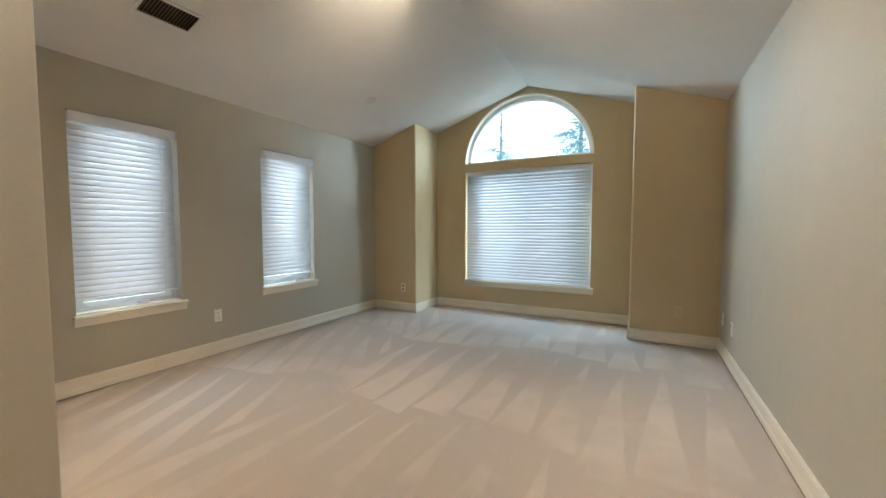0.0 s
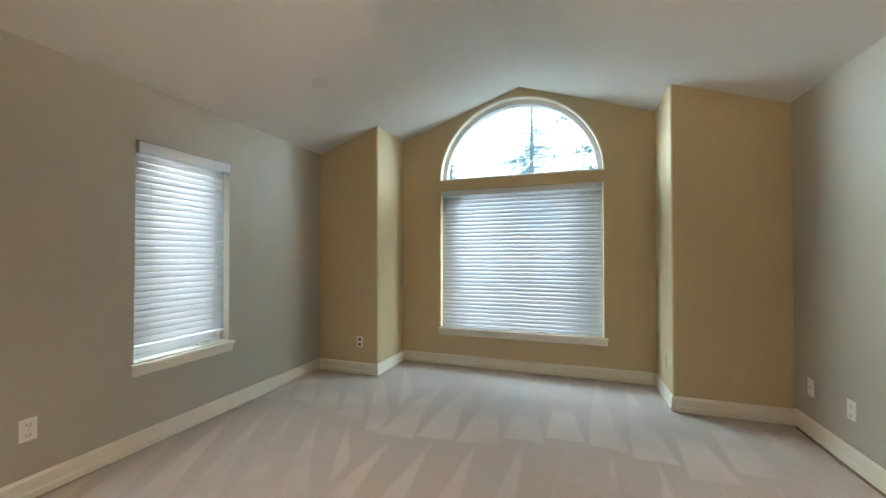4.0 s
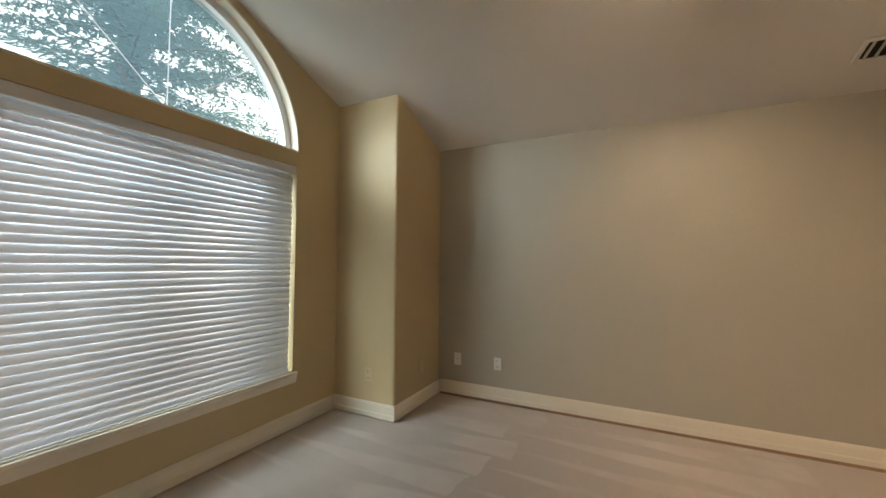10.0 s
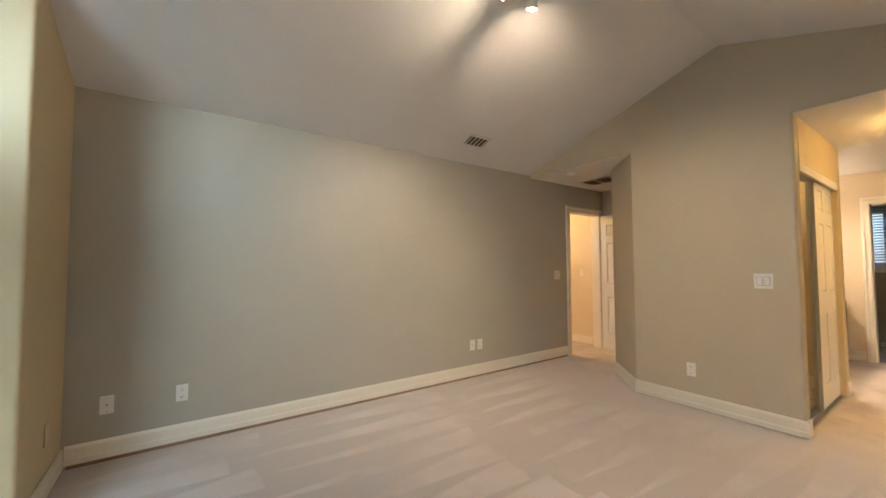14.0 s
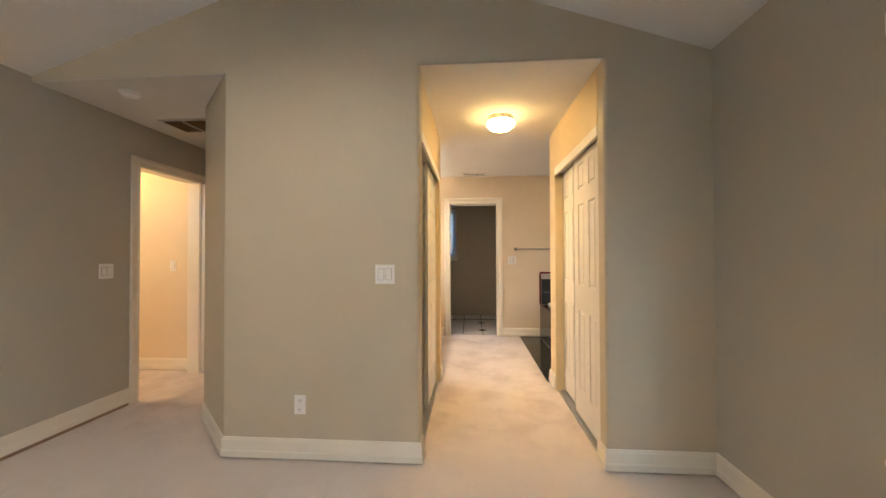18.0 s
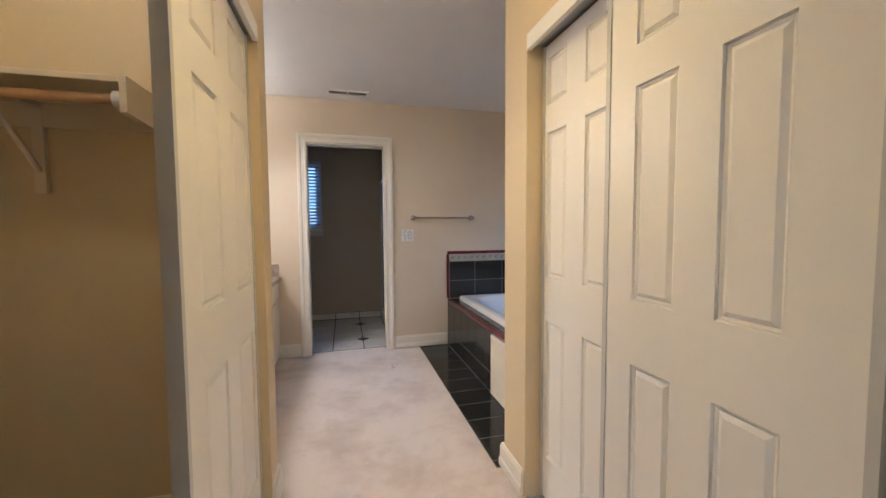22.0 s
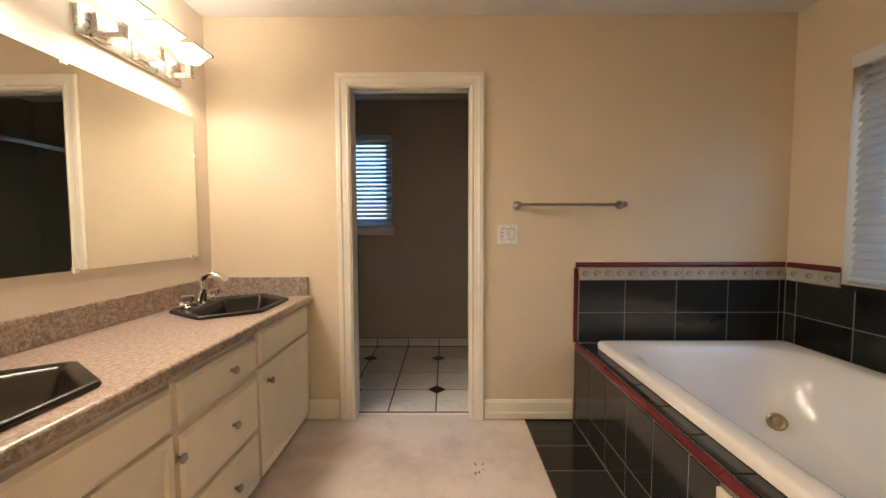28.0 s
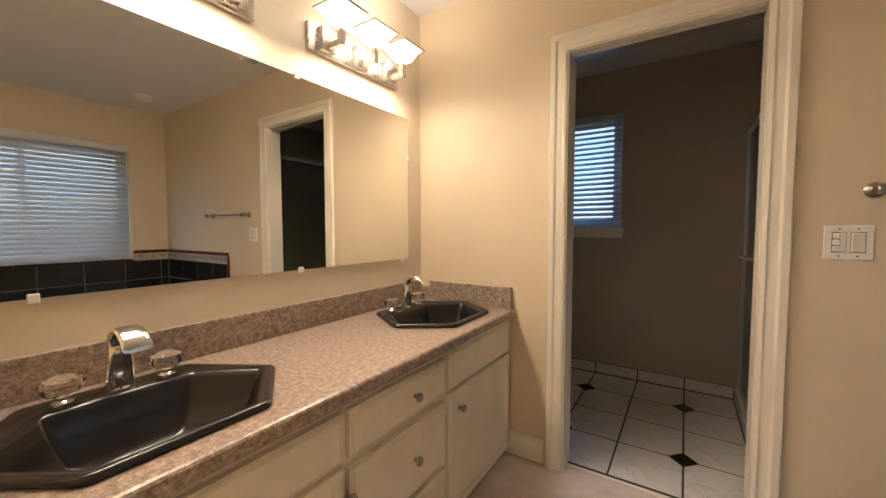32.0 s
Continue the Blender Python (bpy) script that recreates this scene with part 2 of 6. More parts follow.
def carpet_mat():
    m, nt, b = nodes_of("beige_cut_pile_carpet")
    co = coords(nt)
    sep = nt.nodes.new("ShaderNodeSeparateXYZ")
    nt.links.new(co, sep.inputs[0])
    x, y = sep.outputs[0], sep.outputs[1]
    wob = noise_f(nt, 0.55, 1, 0.4, co)
    wob2 = noise_f(nt, 7.0, 3, 0.6, co)
    # vacuum strokes: tapering wedges in rows
    lean = math_n(nt, "MULTIPLY", math_n(nt, "MULTIPLY", y, ramp(nt, math_n(nt, "ADD", x, math_n(nt, "MULTIPLY", wob, 0.5)), -1.8, -1.803)), 1.9)
    u = math_n(nt, "FRACT", math_n(nt, "ADD", math_n(nt, "ADD", math_n(nt, "MULTIPLY", x, 3.6), lean), math_n(nt, "MULTIPLY", wob, 0.9)))
    ucell = math_n(nt, "FLOOR", math_n(nt, "ADD", math_n(nt, "ADD", math_n(nt, "MULTIPLY", x, 3.6), lean), math_n(nt, "MULTIPLY", wob, 0.9)))
    wn = nt.nodes.new("ShaderNodeTexWhiteNoise")
    wn.noise_dimensions = "1D"
    nt.links.new(ucell, wn.inputs["W"])
    stagger = math_n(nt, "ADD", math_n(nt, "MULTIPLY", wn.outputs["Value"], 0.22), math_n(nt, "MULTIPLY", wob2, 0.05))
    v = math_n(nt, "FRACT", math_n(nt, "ADD", math_n(nt, "MULTIPLY_ADD", y, 0.66, stagger), math_n(nt, "MULTIPLY", wob, 0.5)))
    d = math_n(nt, "ABSOLUTE", math_n(nt, "SUBTRACT", u, 0.5))
    half = math_n(nt, "MULTIPLY", math_n(nt, "SUBTRACT", 1.0, v), 0.48)
    wedge = ramp(nt, math_n(nt, "ADD", math_n(nt, "SUBTRACT", half, d), math_n(nt, "MULTIPLY", math_n(nt, "SUBTRACT", wob2, 0.5), 0.09)), -0.02, 0.04)
    patchy = ramp(nt, noise_f(nt, 0.9, 4, 0.6, co), 0.4, 0.58)
    room = ramp(nt, y, 0.6, 1.5)
    strokes = math_n(nt, "MULTIPLY", math_n(nt, "MULTIPLY", wedge, patchy), room)
    pile = noise_f(nt, 420, 2, 0.6, co)
    base = mixc(nt, ramp(nt, pile, 0.3, 0.7), (0.49, 0.42, 0.375), (0.61, 0.53, 0.48))
    light = mixc(nt, ramp(nt, pile, 0.3, 0.7), (0.62, 0.535, 0.485), (0.74, 0.65, 0.595))
    blotch = ramp(nt, noise_f(nt, 2.6, 5, 0.65, co), 0.55, 0.72)
    c = mixc(nt, math_n(nt, "MULTIPLY", strokes, 1.0), base, light)
    c = mixc(nt, math_n(nt, "MULTIPLY_ADD", room, -0.75, 0.75), c, light)
    c = mixc(nt, math_n(nt, "MULTIPLY", blotch, 0.5), c, (0.66, 0.575, 0.52))
    # faint walked-in stains along the passage and bathroom
    walked = math_n(nt, "MULTIPLY", ramp(nt, noise_f(nt, 3.4, 6, 0.7, co), 0.56, 0.74), ramp(nt, y, 0.7, -0.6))
    c = mixc(nt, math_n(nt, "MULTIPLY", walked, 0.6), c, (0.40, 0.315, 0.26))
    smudge = math_n(nt, "MULTIPLY", ramp(nt, noise_f(nt, 2.6, 7, 0.66, co), 0.45, 0.66), ramp(nt, y, 0.9, 0.0))
    c = mixc(nt, math_n(nt, "MULTIPLY", smudge, 0.7), c, (0.42, 0.33, 0.28))
    nt.links.new(c, b.inputs["Base Color"])
    b.inputs["Roughness"].default_value = 0.95
    b.inputs["Sheen Weight"].default_value = 0.25
    b.inputs["Sheen Roughness"].default_value = 0.6
    bump(nt, b, math_n(nt, "ADD", pile, math_n(nt, "MULTIPLY", wob2, 0.6)), 0.6, 0.004)
    return m


M_CARPET = carpet_mat()


def tile_mat(name, lo, hi, rough, spots=0.0, vein=False):
    m, nt, b = nodes_of(name)
    info = nt.nodes.new("ShaderNodeObjectInfo")
    n = math_n(nt, "ADD", math_n(nt, "MULTIPLY", noise_f(nt, 5, 4), 0.7), math_n(nt, "MULTIPLY", info.outputs["Random"], 0.3))
    c = mixc(nt, ramp(nt, n, 0.25, 0.8), lo, hi)
    if vein:
        w = add(nt, "ShaderNodeTexNoise", Scale=3.0, Detail=6, Roughness=0.6, Distortion=1.2)
        nt.links.new(coords(nt), w.inputs["Vector"])
        ve = ramp(nt, math_n(nt, "ABSOLUTE", math_n(nt, "SUBTRACT", w.outputs["Fac"], 0.5)), 0.012, 0.0)
        c = mixc(nt, math_n(nt, "MULTIPLY", ve, 0.5), c, (0.42, 0.40, 0.38))
    nt.links.new(c, b.inputs["Base Color"])
    nt.links.new(math_n(nt, "MULTIPLY_ADD", noise_f(nt, 14, 3), 0.12, rough - 0.05), b.inputs["Roughness"])
    bump(nt, b, noise_f(nt, 8, 2), 0.12, 0.002)
    return m


M_BLACKTILE = tile_mat("black_ceramic_tile", (0.012, 0.013, 0.013), (0.03, 0.031, 0.03), 0.12)
M_REDTILE = tile_mat("burgundy_liner_tile", (0.09, 0.012, 0.014), (0.15, 0.022, 0.025), 0.2)
M_WHITETILE = tile_mat("white_marble_tile", (0.74, 0.71, 0.67), (0.82, 0.80, 0.76), 0.22, 0, True)
M_DIAMOND = tile_mat("black_inset_tile", (0.012, 0.011, 0.012), (0.03, 0.028, 0.028), 0.2)
M_GROUT = paint("grey_grout", (0.20, 0.185, 0.165), 0.85, 0.12, 120, 0.3, 0.001)
M_DKGROUT = paint("dark_grout", (0.17, 0.15, 0.14), 0.85, 0.15, 120, 0.3, 0.001)
M_FLGROUT = paint("black_floor_grout", (0.05, 0.042, 0.04), 0.85, 0.15, 120, 0.3, 0.001)
M_BORDER = tile_mat("grey_relief_tile", (0.40, 0.36, 0.30), (0.52, 0.47, 0.39), 0.4)
M_BORDERDK = paint("relief_scroll", (0.17, 0.14, 0.11), 0.4, 0.2)


def laminate():
    m, nt, b = nodes_of("mottled_stone_laminate")
    v = add(nt, "ShaderNodeTexVoronoi", Scale=75.0)
    co = coords(nt)
    nt.links.new(co, v.inputs["Vector"])
    n1 = noise_f(nt, 62, 5, 0.7, co)
    n2 = noise_f(nt, 170, 3, 0.65, co)
    c = mixc(nt, ramp(nt, n1, 0.35, 0.65), (0.19, 0.135, 0.105), (0.52, 0.42, 0.35))
    c = mixc(nt, math_n(nt, "MULTIPLY", ramp(nt, n2, 0.52, 0.62), 0.7), c, (0.16, 0.11, 0.09))
    c = mixc(nt, math_n(nt, "MULTIPLY", ramp(nt, v.outputs["Distance"], 0.25, 0.0), 0.5), c, (0.56, 0.48, 0.41))
    nt.links.new(c, b.inputs["Base Color"])
    b.inputs["Roughness"].default_value = 0.28
    bump(nt, b, n1, 0.06, 0.001)
    return m


M_LAM = laminate()

# ---- helpers for building ----
W, E, S, N, NI = -3.43, 0.825, 0.675, 4.985, 5.612
PE, PW = -1.741, -2.826
BX0, BX1, BY = -4.381, -0.861, -2.882
ENDL, ENDR = -0.952, -0.837
CLS = -0.86
FLAT, BCEIL = 2.402, 2.455


def vault(x):
    return 3.14 - abs(x + 1.285) * 0.3355


def mesh_ob(name, bm, mat, parent=None):
    me = bpy.data.meshes.new(name)
    bmesh.ops.recalc_face_normals(bm, faces=bm.faces)
    bm.to_mesh(me)
    bm.free()
    for mm in (mat if isinstance(mat, (list, tuple)) else [mat]):
        me.materials.append(mm)
    ob = new(name, me)
    if parent:
        ob.parent = parent
    return ob


def part(name, bm, mat, parent, label=""):
    ob = mesh_ob(name, bm, mat, parent)
    if label:
        ob["label"] = label
    return ob


def shared(name, me, parent, m=None):
    ob = new(name, me)
    ob.parent = parent
    if m is not None:
        ob.matrix_local = m
    return ob


def thing(name, at, label, category, group="", kind=""):
    ob = new(name)
    ob.location = at
    ob.empty_display_size = 0.1
    return tagged(ob, label, category, group, kind)


def structure(name, bm, mat, label, category):
    return tagged(mesh_ob(name, bm, mat), label, category, "", "structure")


def box(bm, x0, x1, y0, y1, z0, z1, bevel=0.0, seg=2):
    x0, x1 = min(x0, x1), max(x0, x1)
    y0, y1 = min(y0, y1), max(y0, y1)
    z0, z1 = min(z0, z1), max(z0, z1)
    m = Matrix.LocRotScale(((x0 + x1) / 2, (y0 + y1) / 2, (z0 + z1) / 2), None, (x1 - x0, y1 - y0, z1 - z0))
    r = bmesh.ops.create_cube(bm, size=1, matrix=m)
    if bevel:
        es = list({e for v in r["verts"] for e in v.link_edges})
        bmesh.ops.bevel(bm, geom=es, offset=bevel, segments=seg, profile=0.5, affect="EDGES")
    return bm


def bx(*a, **k):
    return box(bmesh.new(), *a, **k)


def cyl(bm, p, q, r, r2=None, seg=20, caps=True):
    p, q = Vector(p), Vector(q)
    d = q - p
    m = Matrix.Translation((p + q) / 2) @ d.to_track_quat("Z", "Y").to_matrix().to_4x4()
    bmesh.ops.create_cone(bm, cap_ends=caps, segments=seg, radius1=r, radius2=r if r2 is None else r2, depth=d.length, matrix=m)
    return bm


def lathe(bm, profile, m=Matrix(), seg=24):
    """Turns (radius, height) pairs round the z axis of m."""
    rings = []
    for r, h in profile:
        if r < 1e-6:
            rings.append([bm.verts.new(m @ Vector((0, 0, h)))])
        else:
            rings.append([bm.verts.new(m @ Vector((r * math.cos(2 * math.pi * i / seg), r * math.sin(2 * math.pi * i / seg), h))) for i in range(seg)])
    for a, b in zip(rings, rings[1:]):
        for i in range(seg):
            j = (i + 1) % seg
            q = [a[i % len(a)], a[j % len(a)], b[j % len(b)], b[i % len(b)]]
            q = list(dict.fromkeys(q))
            if len(q) > 2:
                bm.faces.new(q)
    return bm


def smooth(ob, angle=40):
    for p in ob.data.polygons:
        p.use_smooth = True
    bm = bmesh.new()
    bm.from_mesh(ob.data)
    for e in bm.edges:
        if len(e.link_faces) == 2 and e.calc_face_angle() > radians(angle):
            e.smooth = False
    bm.to_mesh(ob.data)
    bm.free()
    return ob


def rounded(points):
    """A closed outline from (x, y, radius): corners with a radius become arcs."""
    out = []
    n = len(points)
    for i, (x, y, r) in enumerate(points):
        p, a, b = Vector((x, y)), Vector(points[i - 1][:2]), Vector(points[(i + 1) % n][:2])
        if r <= 0:
            out.append(p)
            continue
        u, w = (a - p).normalized(), (b - p).normalized()
        ang = math.acos(max(-1, min(1, u.dot(w))))
        cut = r / math.tan(ang / 2)
        c = p + (u + w).normalized() * (r / math.sin(ang / 2))
        s, e = p + u * cut - c, p + w * cut - c
        sweep = s.angle_signed(e)
        for k in range(7):
            out.append(c + Matrix.Rotation(-sweep * k / 6, 2) @ s)
    return out


def prism(bm, outline, z0, z1):
    """An upright prism; z0 and z1 are heights or functions of x."""
    f0 = z0 if callable(z0) else (lambda x: z0)
    f1 = z1 if callable(z1) else (lambda x: z1)
    lo = [bm.verts.new((p[0], p[1], f0(p[0]))) for p in outline]
    hi = [bm.verts.new((p[0], p[1], f1(p[0]))) for p in outline]
    n = len(lo)
    bm.faces.new(lo[::-1])
    bm.faces.new(hi)
    for i in range(n):
        bm.faces.new((lo[i], lo[(i + 1) % n], hi[(i + 1) % n], hi[i]))
    return bm


def slab_wall(axis, a, b, u0, u1, z0, z1, holes=()):
    """A wall between the planes a and b of axis, u0 to u1 along it, with rectangular holes (u0, u1, z0, z1) through it."""
    bm = bmesh.new()
    us = sorted({u0, u1, *(h[0] for h in holes), *(h[1] for h in holes)})
    zs = sorted({z0, z1, *(h[2] for h in holes), *(h[3] for h in holes)})
    us, zs = [u for u in us if u0 <= u <= u1], [z for z in zs if z0 <= z <= z1]
    vs = {}

    def v(k, u, z):
        key = (k, u, z)
        if key not in vs:
            w = (a, b)[k]
            vs[key] = bm.verts.new((w, u, z) if axis == "x" else (u, w, z))
        return vs[key]

    def solid(i, j):
        if not (0 <= i < len(us) - 1 and 0 <= j < len(zs) - 1):
            return False
        cu, cz = (us[i] + us[i + 1]) / 2, (zs[j] + zs[j + 1]) / 2
        return not any(h[0] < cu < h[1] and h[2] < cz < h[3] for h in holes)

    for i in range(len(us) - 1):
        for j in range(len(zs) - 1):
            if not solid(i, j):
                continue
            p, q, r, s = us[i], us[i + 1], zs[j], zs[j + 1]
            for k in (0, 1):
                bm.faces.new((v(k, p, r), v(k, q, r), v(k, q, s), v(k, p, s)))
            for di, dj, e in ((-1, 0, ((p, r), (p, s))), (1, 0, ((q, r), (q, s))), (0, -1, ((p, r), (q, r))), (0, 1, ((p, s), (q, s)))):
                if not solid(i + di, j + dj):
                    (g, h), (m, n) = e
                    bm.faces.new((v(0, g, h), v(0, m, n), v(1, m, n), v(1, g, h)))
    return bm


# ---- setting: floors, walls, ceilings ----
bm = bmesh.new()
for x0, x1, y0, y1 in ((W, E, S, N), (-2.70, 0.03, N, NI), (PW, PE, ENDR, S), (-0.6, 0.93, -1.1, S), (0.93, 3.4, -0.97, 1.2),
                       (PE, -0.6, CLS, 0.555), (-3.5, PW, -0.72, 0.555), (-2.79, BX1, BY, ENDL), (-2.79, PE, ENDL, ENDR), (-2.459, -1.721, -2.94, BY)):
    box(bm, x0, x1, y0, y1, -0.08, 0.0)
structure("floor", bm, M_CARPET, "beige cut-pile carpet with vacuum strokes over the rooms", "carpet")
slabs = bx(-3.62, 0.96, -1.09, 5.8, -0.3, -0.081)
box(slabs, 0.96, 3.52, -1.09, 1.32, -0.3, -0.081)
box(slabs, -4.52, -0.73, -4.52, -1.09, -0.3, -0.081)
structure("floor_slab", slabs, M_GROUT, "plain slab under the carpet and tiles", "floor slab")

W1 = (1.59, 2.295, 0.575, 2.045)
W2 = (3.095, 3.805, 0.575, 2.045)
structure("wall_west", slab_wall("x", W - 0.16, W, S, N, 0, 2.44, [W1, W2]), M_GREIGE, "greige painted wall with two blinded windows", "wall")
HD = (-0.865, -0.125, 0.0, 2.03)
structure("wall_east", slab_wall("x", E, E + 0.12, -0.97, N, 0, 2.44, [HD]), M_GREIGE, "long greige painted wall with a doorway at one end", "wall")

bm = prism(bmesh.new(), rounded([(W - 0.16, N, 0), (-2.70, N, 0.02), (-2.70, NI + 0.16, 0), (W - 0.16, NI + 0.16, 0)]), 0, lambda x: vault(x) + 0.03)
structure("wall_north_pier_west", bm, M_TAN, "tan painted wall pier beside the window recess", "wall")
bm = prism(bmesh.new(), rounded([(0.03, N, 0.02), (E + 0.12, N, 0), (E + 0.12, NI + 0.16, 0), (0.03, NI + 0.16, 0)]), 0, lambda x: vault(x) + 0.03)
structure("wall_north_pier_east", bm, M_TAN, "tan painted wall pier beside the window recess", "wall")

# recess wall with the rectangular and the arched opening
NW = (-2.215, -0.44, 0.435, 2.04)
AC, AZ, AR, AV = -1.325, 2.155, 0.90, 0.885
bm = slab_wall("y", NI, NI + 0.16, -2.70, 0.03, 0, AZ, [NW, (AC - AR, AC + AR, AZ - 0.0005, AZ + 1)])
K = 40
arc = [(AC + AR * math.cos(math.pi * (1 - i / K)), AZ + AV * math.sin(math.pi * (1 - i / K))) for i in range(K + 1)]
top = [(-2.70, AZ)] + [(p[0], p[1]) for p in arc] + [(0.03, AZ)]
for side in (0, 1):
    yy = NI + 0.16 * side
    lo = [bm.verts.new((p[0], yy, p[1])) for p in top]
    hi = [bm.verts.new((p[0], yy, vault(p[0]) + 0.03)) for p in top]
    for i in range(len(top) - 1):
        bm.faces.new((lo[i], lo[i + 1], hi[i + 1], hi[i]))
    if side == 0:
        first = lo
    else:
        for i in range(1, len(top) - 2):
            bm.faces.new((first[i], first[i + 1], lo[i + 1], lo[i]))
structure("wall_north", bm, M_TAN, "tan painted recess wall under the gable with an arched opening", "wall")

# south wall, closets and passage
bm = bmesh.new()
prism(bm, rounded([(W - 0.16, S, 0), (W - 0.16, S - 0.12, 0), (PW - 0.12, 0.556, 0), (PW, 0.556, 0.015), (PW, S, 0.02)]), 0, FLAT)
prism(bm, rounded([(PE, S, 0.02), (PE, 0.55, 0.015), (PE + 0.12, 0.55, 0), (PE + 0.12, S - 0.12, 0), (-0.56, S - 0.12, 0), (-0.12, 0.115, 0), (-0.12, -0.97, 0), (0.0, -0.97, 0), (0.0, 0.165, 0), (-0.51, S, 0.02)]), 0, FLAT)
gable = [(W - 0.16, FLAT), (E + 0.12, FLAT), (E + 0.12, vault(E + 0.12) + 0.03), (-1.285, vault(-1.285) + 0.03), (W - 0.16, vault(W - 0.16) + 0.03)]
for yy in (S - 0.12, S):
    vs = [bm.verts.new((x, yy, z)) for x, z in gable]
    bm.faces.new(vs)
    if yy != S:
        keep = vs
    else:
        for i in range(5):
            bm.faces.new((keep[i], keep[(i + 1) % 5], vs[(i + 1) % 5], vs[i]))
structure("wall_south", bm, M_TAN_COOL, "tan painted gable wall with a wide opening and angled corner", "wall")

CL = (-0.79, 0.55)
CR = (-0.60, 0.556)
CH = 2.045
bm = slab_wall("x", PE, PE + 0.12, CLS, 0.55, 0, FLAT, [(CL[0], CL[1], 0, CH)])
prism(bm, rounded([(PE, CLS, 0), (PE, ENDL, 0.02), (BX1 + 0.12, ENDL, 0), (BX1 + 0.12, CLS, 0)]), 0, BCEIL)
structure("wall_passage_east", bm, M_PASS, "cream painted passage wall with a closet opening", "wall")
bm = slab_wall("x", PW - 0.12, PW, -0.72, 0.556, 0, FLAT, [(CR[0], CR[1], 0, CH)])
prism(bm, rounded([(PW, ENDR, 0.02), (PW, -0.72, 0), (BX0 - 0.16, -0.72, 0), (BX0 - 0.16, ENDR, 0)]), 0, BCEIL)
structure("wall_passage_west", bm, M_PASS, "cream painted passage wall with a closet opening", "wall")
bm = bx(-3.62, -3.5, -0.72, 0.555, 0, FLAT)
structure("wall_closet_west", bm, M_PASS, "plain cream closet back wall", "wall")
bm = bx(-0.72, -0.6, CLS, 0.555, 0, FLAT)
structure("wall_closet_east", bm, M_PASS, "plain cream closet end wall", "wall")

TD = (-2.459, -1.721, 0.0, 2.048)
BW = (-2.56, -1.08, 0.90, 2.04)
TW = (-1.775, -1.16, 1.215, 2.125)
structure("wall_bath_south", slab_wall("y", BY - 0.12, BY, BX0, BX1, 0, BCEIL + 0.02, [TD]), M_BATH, "cream painted bathroom wall with a doorway", "wall")
structure("wall_bath_west", slab_wall("x", BX0 - 0.16, BX0, BY - 0.12, ENDR, 0, BCEIL + 0.02, [BW]), M_BATH, "cream painted bathroom wall with a window over the bath", "wall")
structure("wall_bath_east", slab_wall("x", BX1, BX1 + 0.12, -4.5, ENDL, 0, BCEIL + 0.02), M_BATH_LIT, "cream painted wall behind the vanity, lamplight put into its paler colour", "wall")
TY = -4.33
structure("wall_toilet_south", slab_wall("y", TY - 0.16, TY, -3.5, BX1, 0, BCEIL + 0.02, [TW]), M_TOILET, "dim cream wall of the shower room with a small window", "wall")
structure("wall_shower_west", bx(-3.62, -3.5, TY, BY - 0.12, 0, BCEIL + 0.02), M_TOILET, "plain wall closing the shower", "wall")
structure("wall_alcove_south", bx(-0.12, 3.5, -1.09, -0.97, 0, FLAT + 0.02), M_BATH, "tan painted wall at the end of the entry and hall", "wall")
structure("wall_hall", slab_wall("x", 3.4, 3.52, -0.97, 1.2, 0, FLAT + 0.02), M_BATH, "tan painted hall wall", "wall")
structure("wall_hall_north", bx(E + 0.12, 3.52, 1.2, 1.32, 0, FLAT + 0.02), M_BATH, "tan painted hall wall", "wall")

bm = bmesh.new()
for side in (0, 1):
    xs = ((W - 0.16, -1.285), (-1.285, E + 0.12))[side]
    vs = []
    for yy in (S, NI + 0.16):
        vs.append([bm.verts.new((x, yy, vault(x) + dz)) for x, dz in ((xs[0], 0), (xs[1], 0), (xs[1], 0.16), (xs[0], 0.16))])
    a, b = vs
    bm.faces.new(a)
    bm.faces.new(b[::-1])
    for i in range(4):
        bm.faces.new((a[i], a[(i + 1) % 4], b[(i + 1) % 4], b[i]))
structure("ceiling", bm, M_CEIL, "white textured vaulted bedroom ceiling", "ceiling")
bm = bx(-0.72, 3.52, -1.09, S - 0.12, FLAT, FLAT + 0.1)
box(bm, -0.55, E, S - 0.12, S - 0.004, FLAT - 0.004, FLAT)
structure("ceiling_entry", bm, M_CEIL, "flat white ceiling over the entry", "ceiling")
bm = bx(-3.62, -0.72, CLS, S - 0.12, FLAT, FLAT + 0.1)
box(bm, PW, PE, S - 0.12, S - 0.004, FLAT - 0.004, FLAT)
box(bm, PW - 0.1, PE + 0.1, CLS - 0.03, CLS, FLAT, FLAT + 0.1)
structure("ceiling_passage", bm, M_CEIL, "flat white textured passage ceiling", "ceiling")
structure("ceiling_bath", bx(BX0 - 0.16, BX1 + 0.12, TY - 0.16, CLS - 0.03, BCEIL, BCEIL + 0.1), M_CEIL, "flat white textured bathroom ceiling", "ceiling")

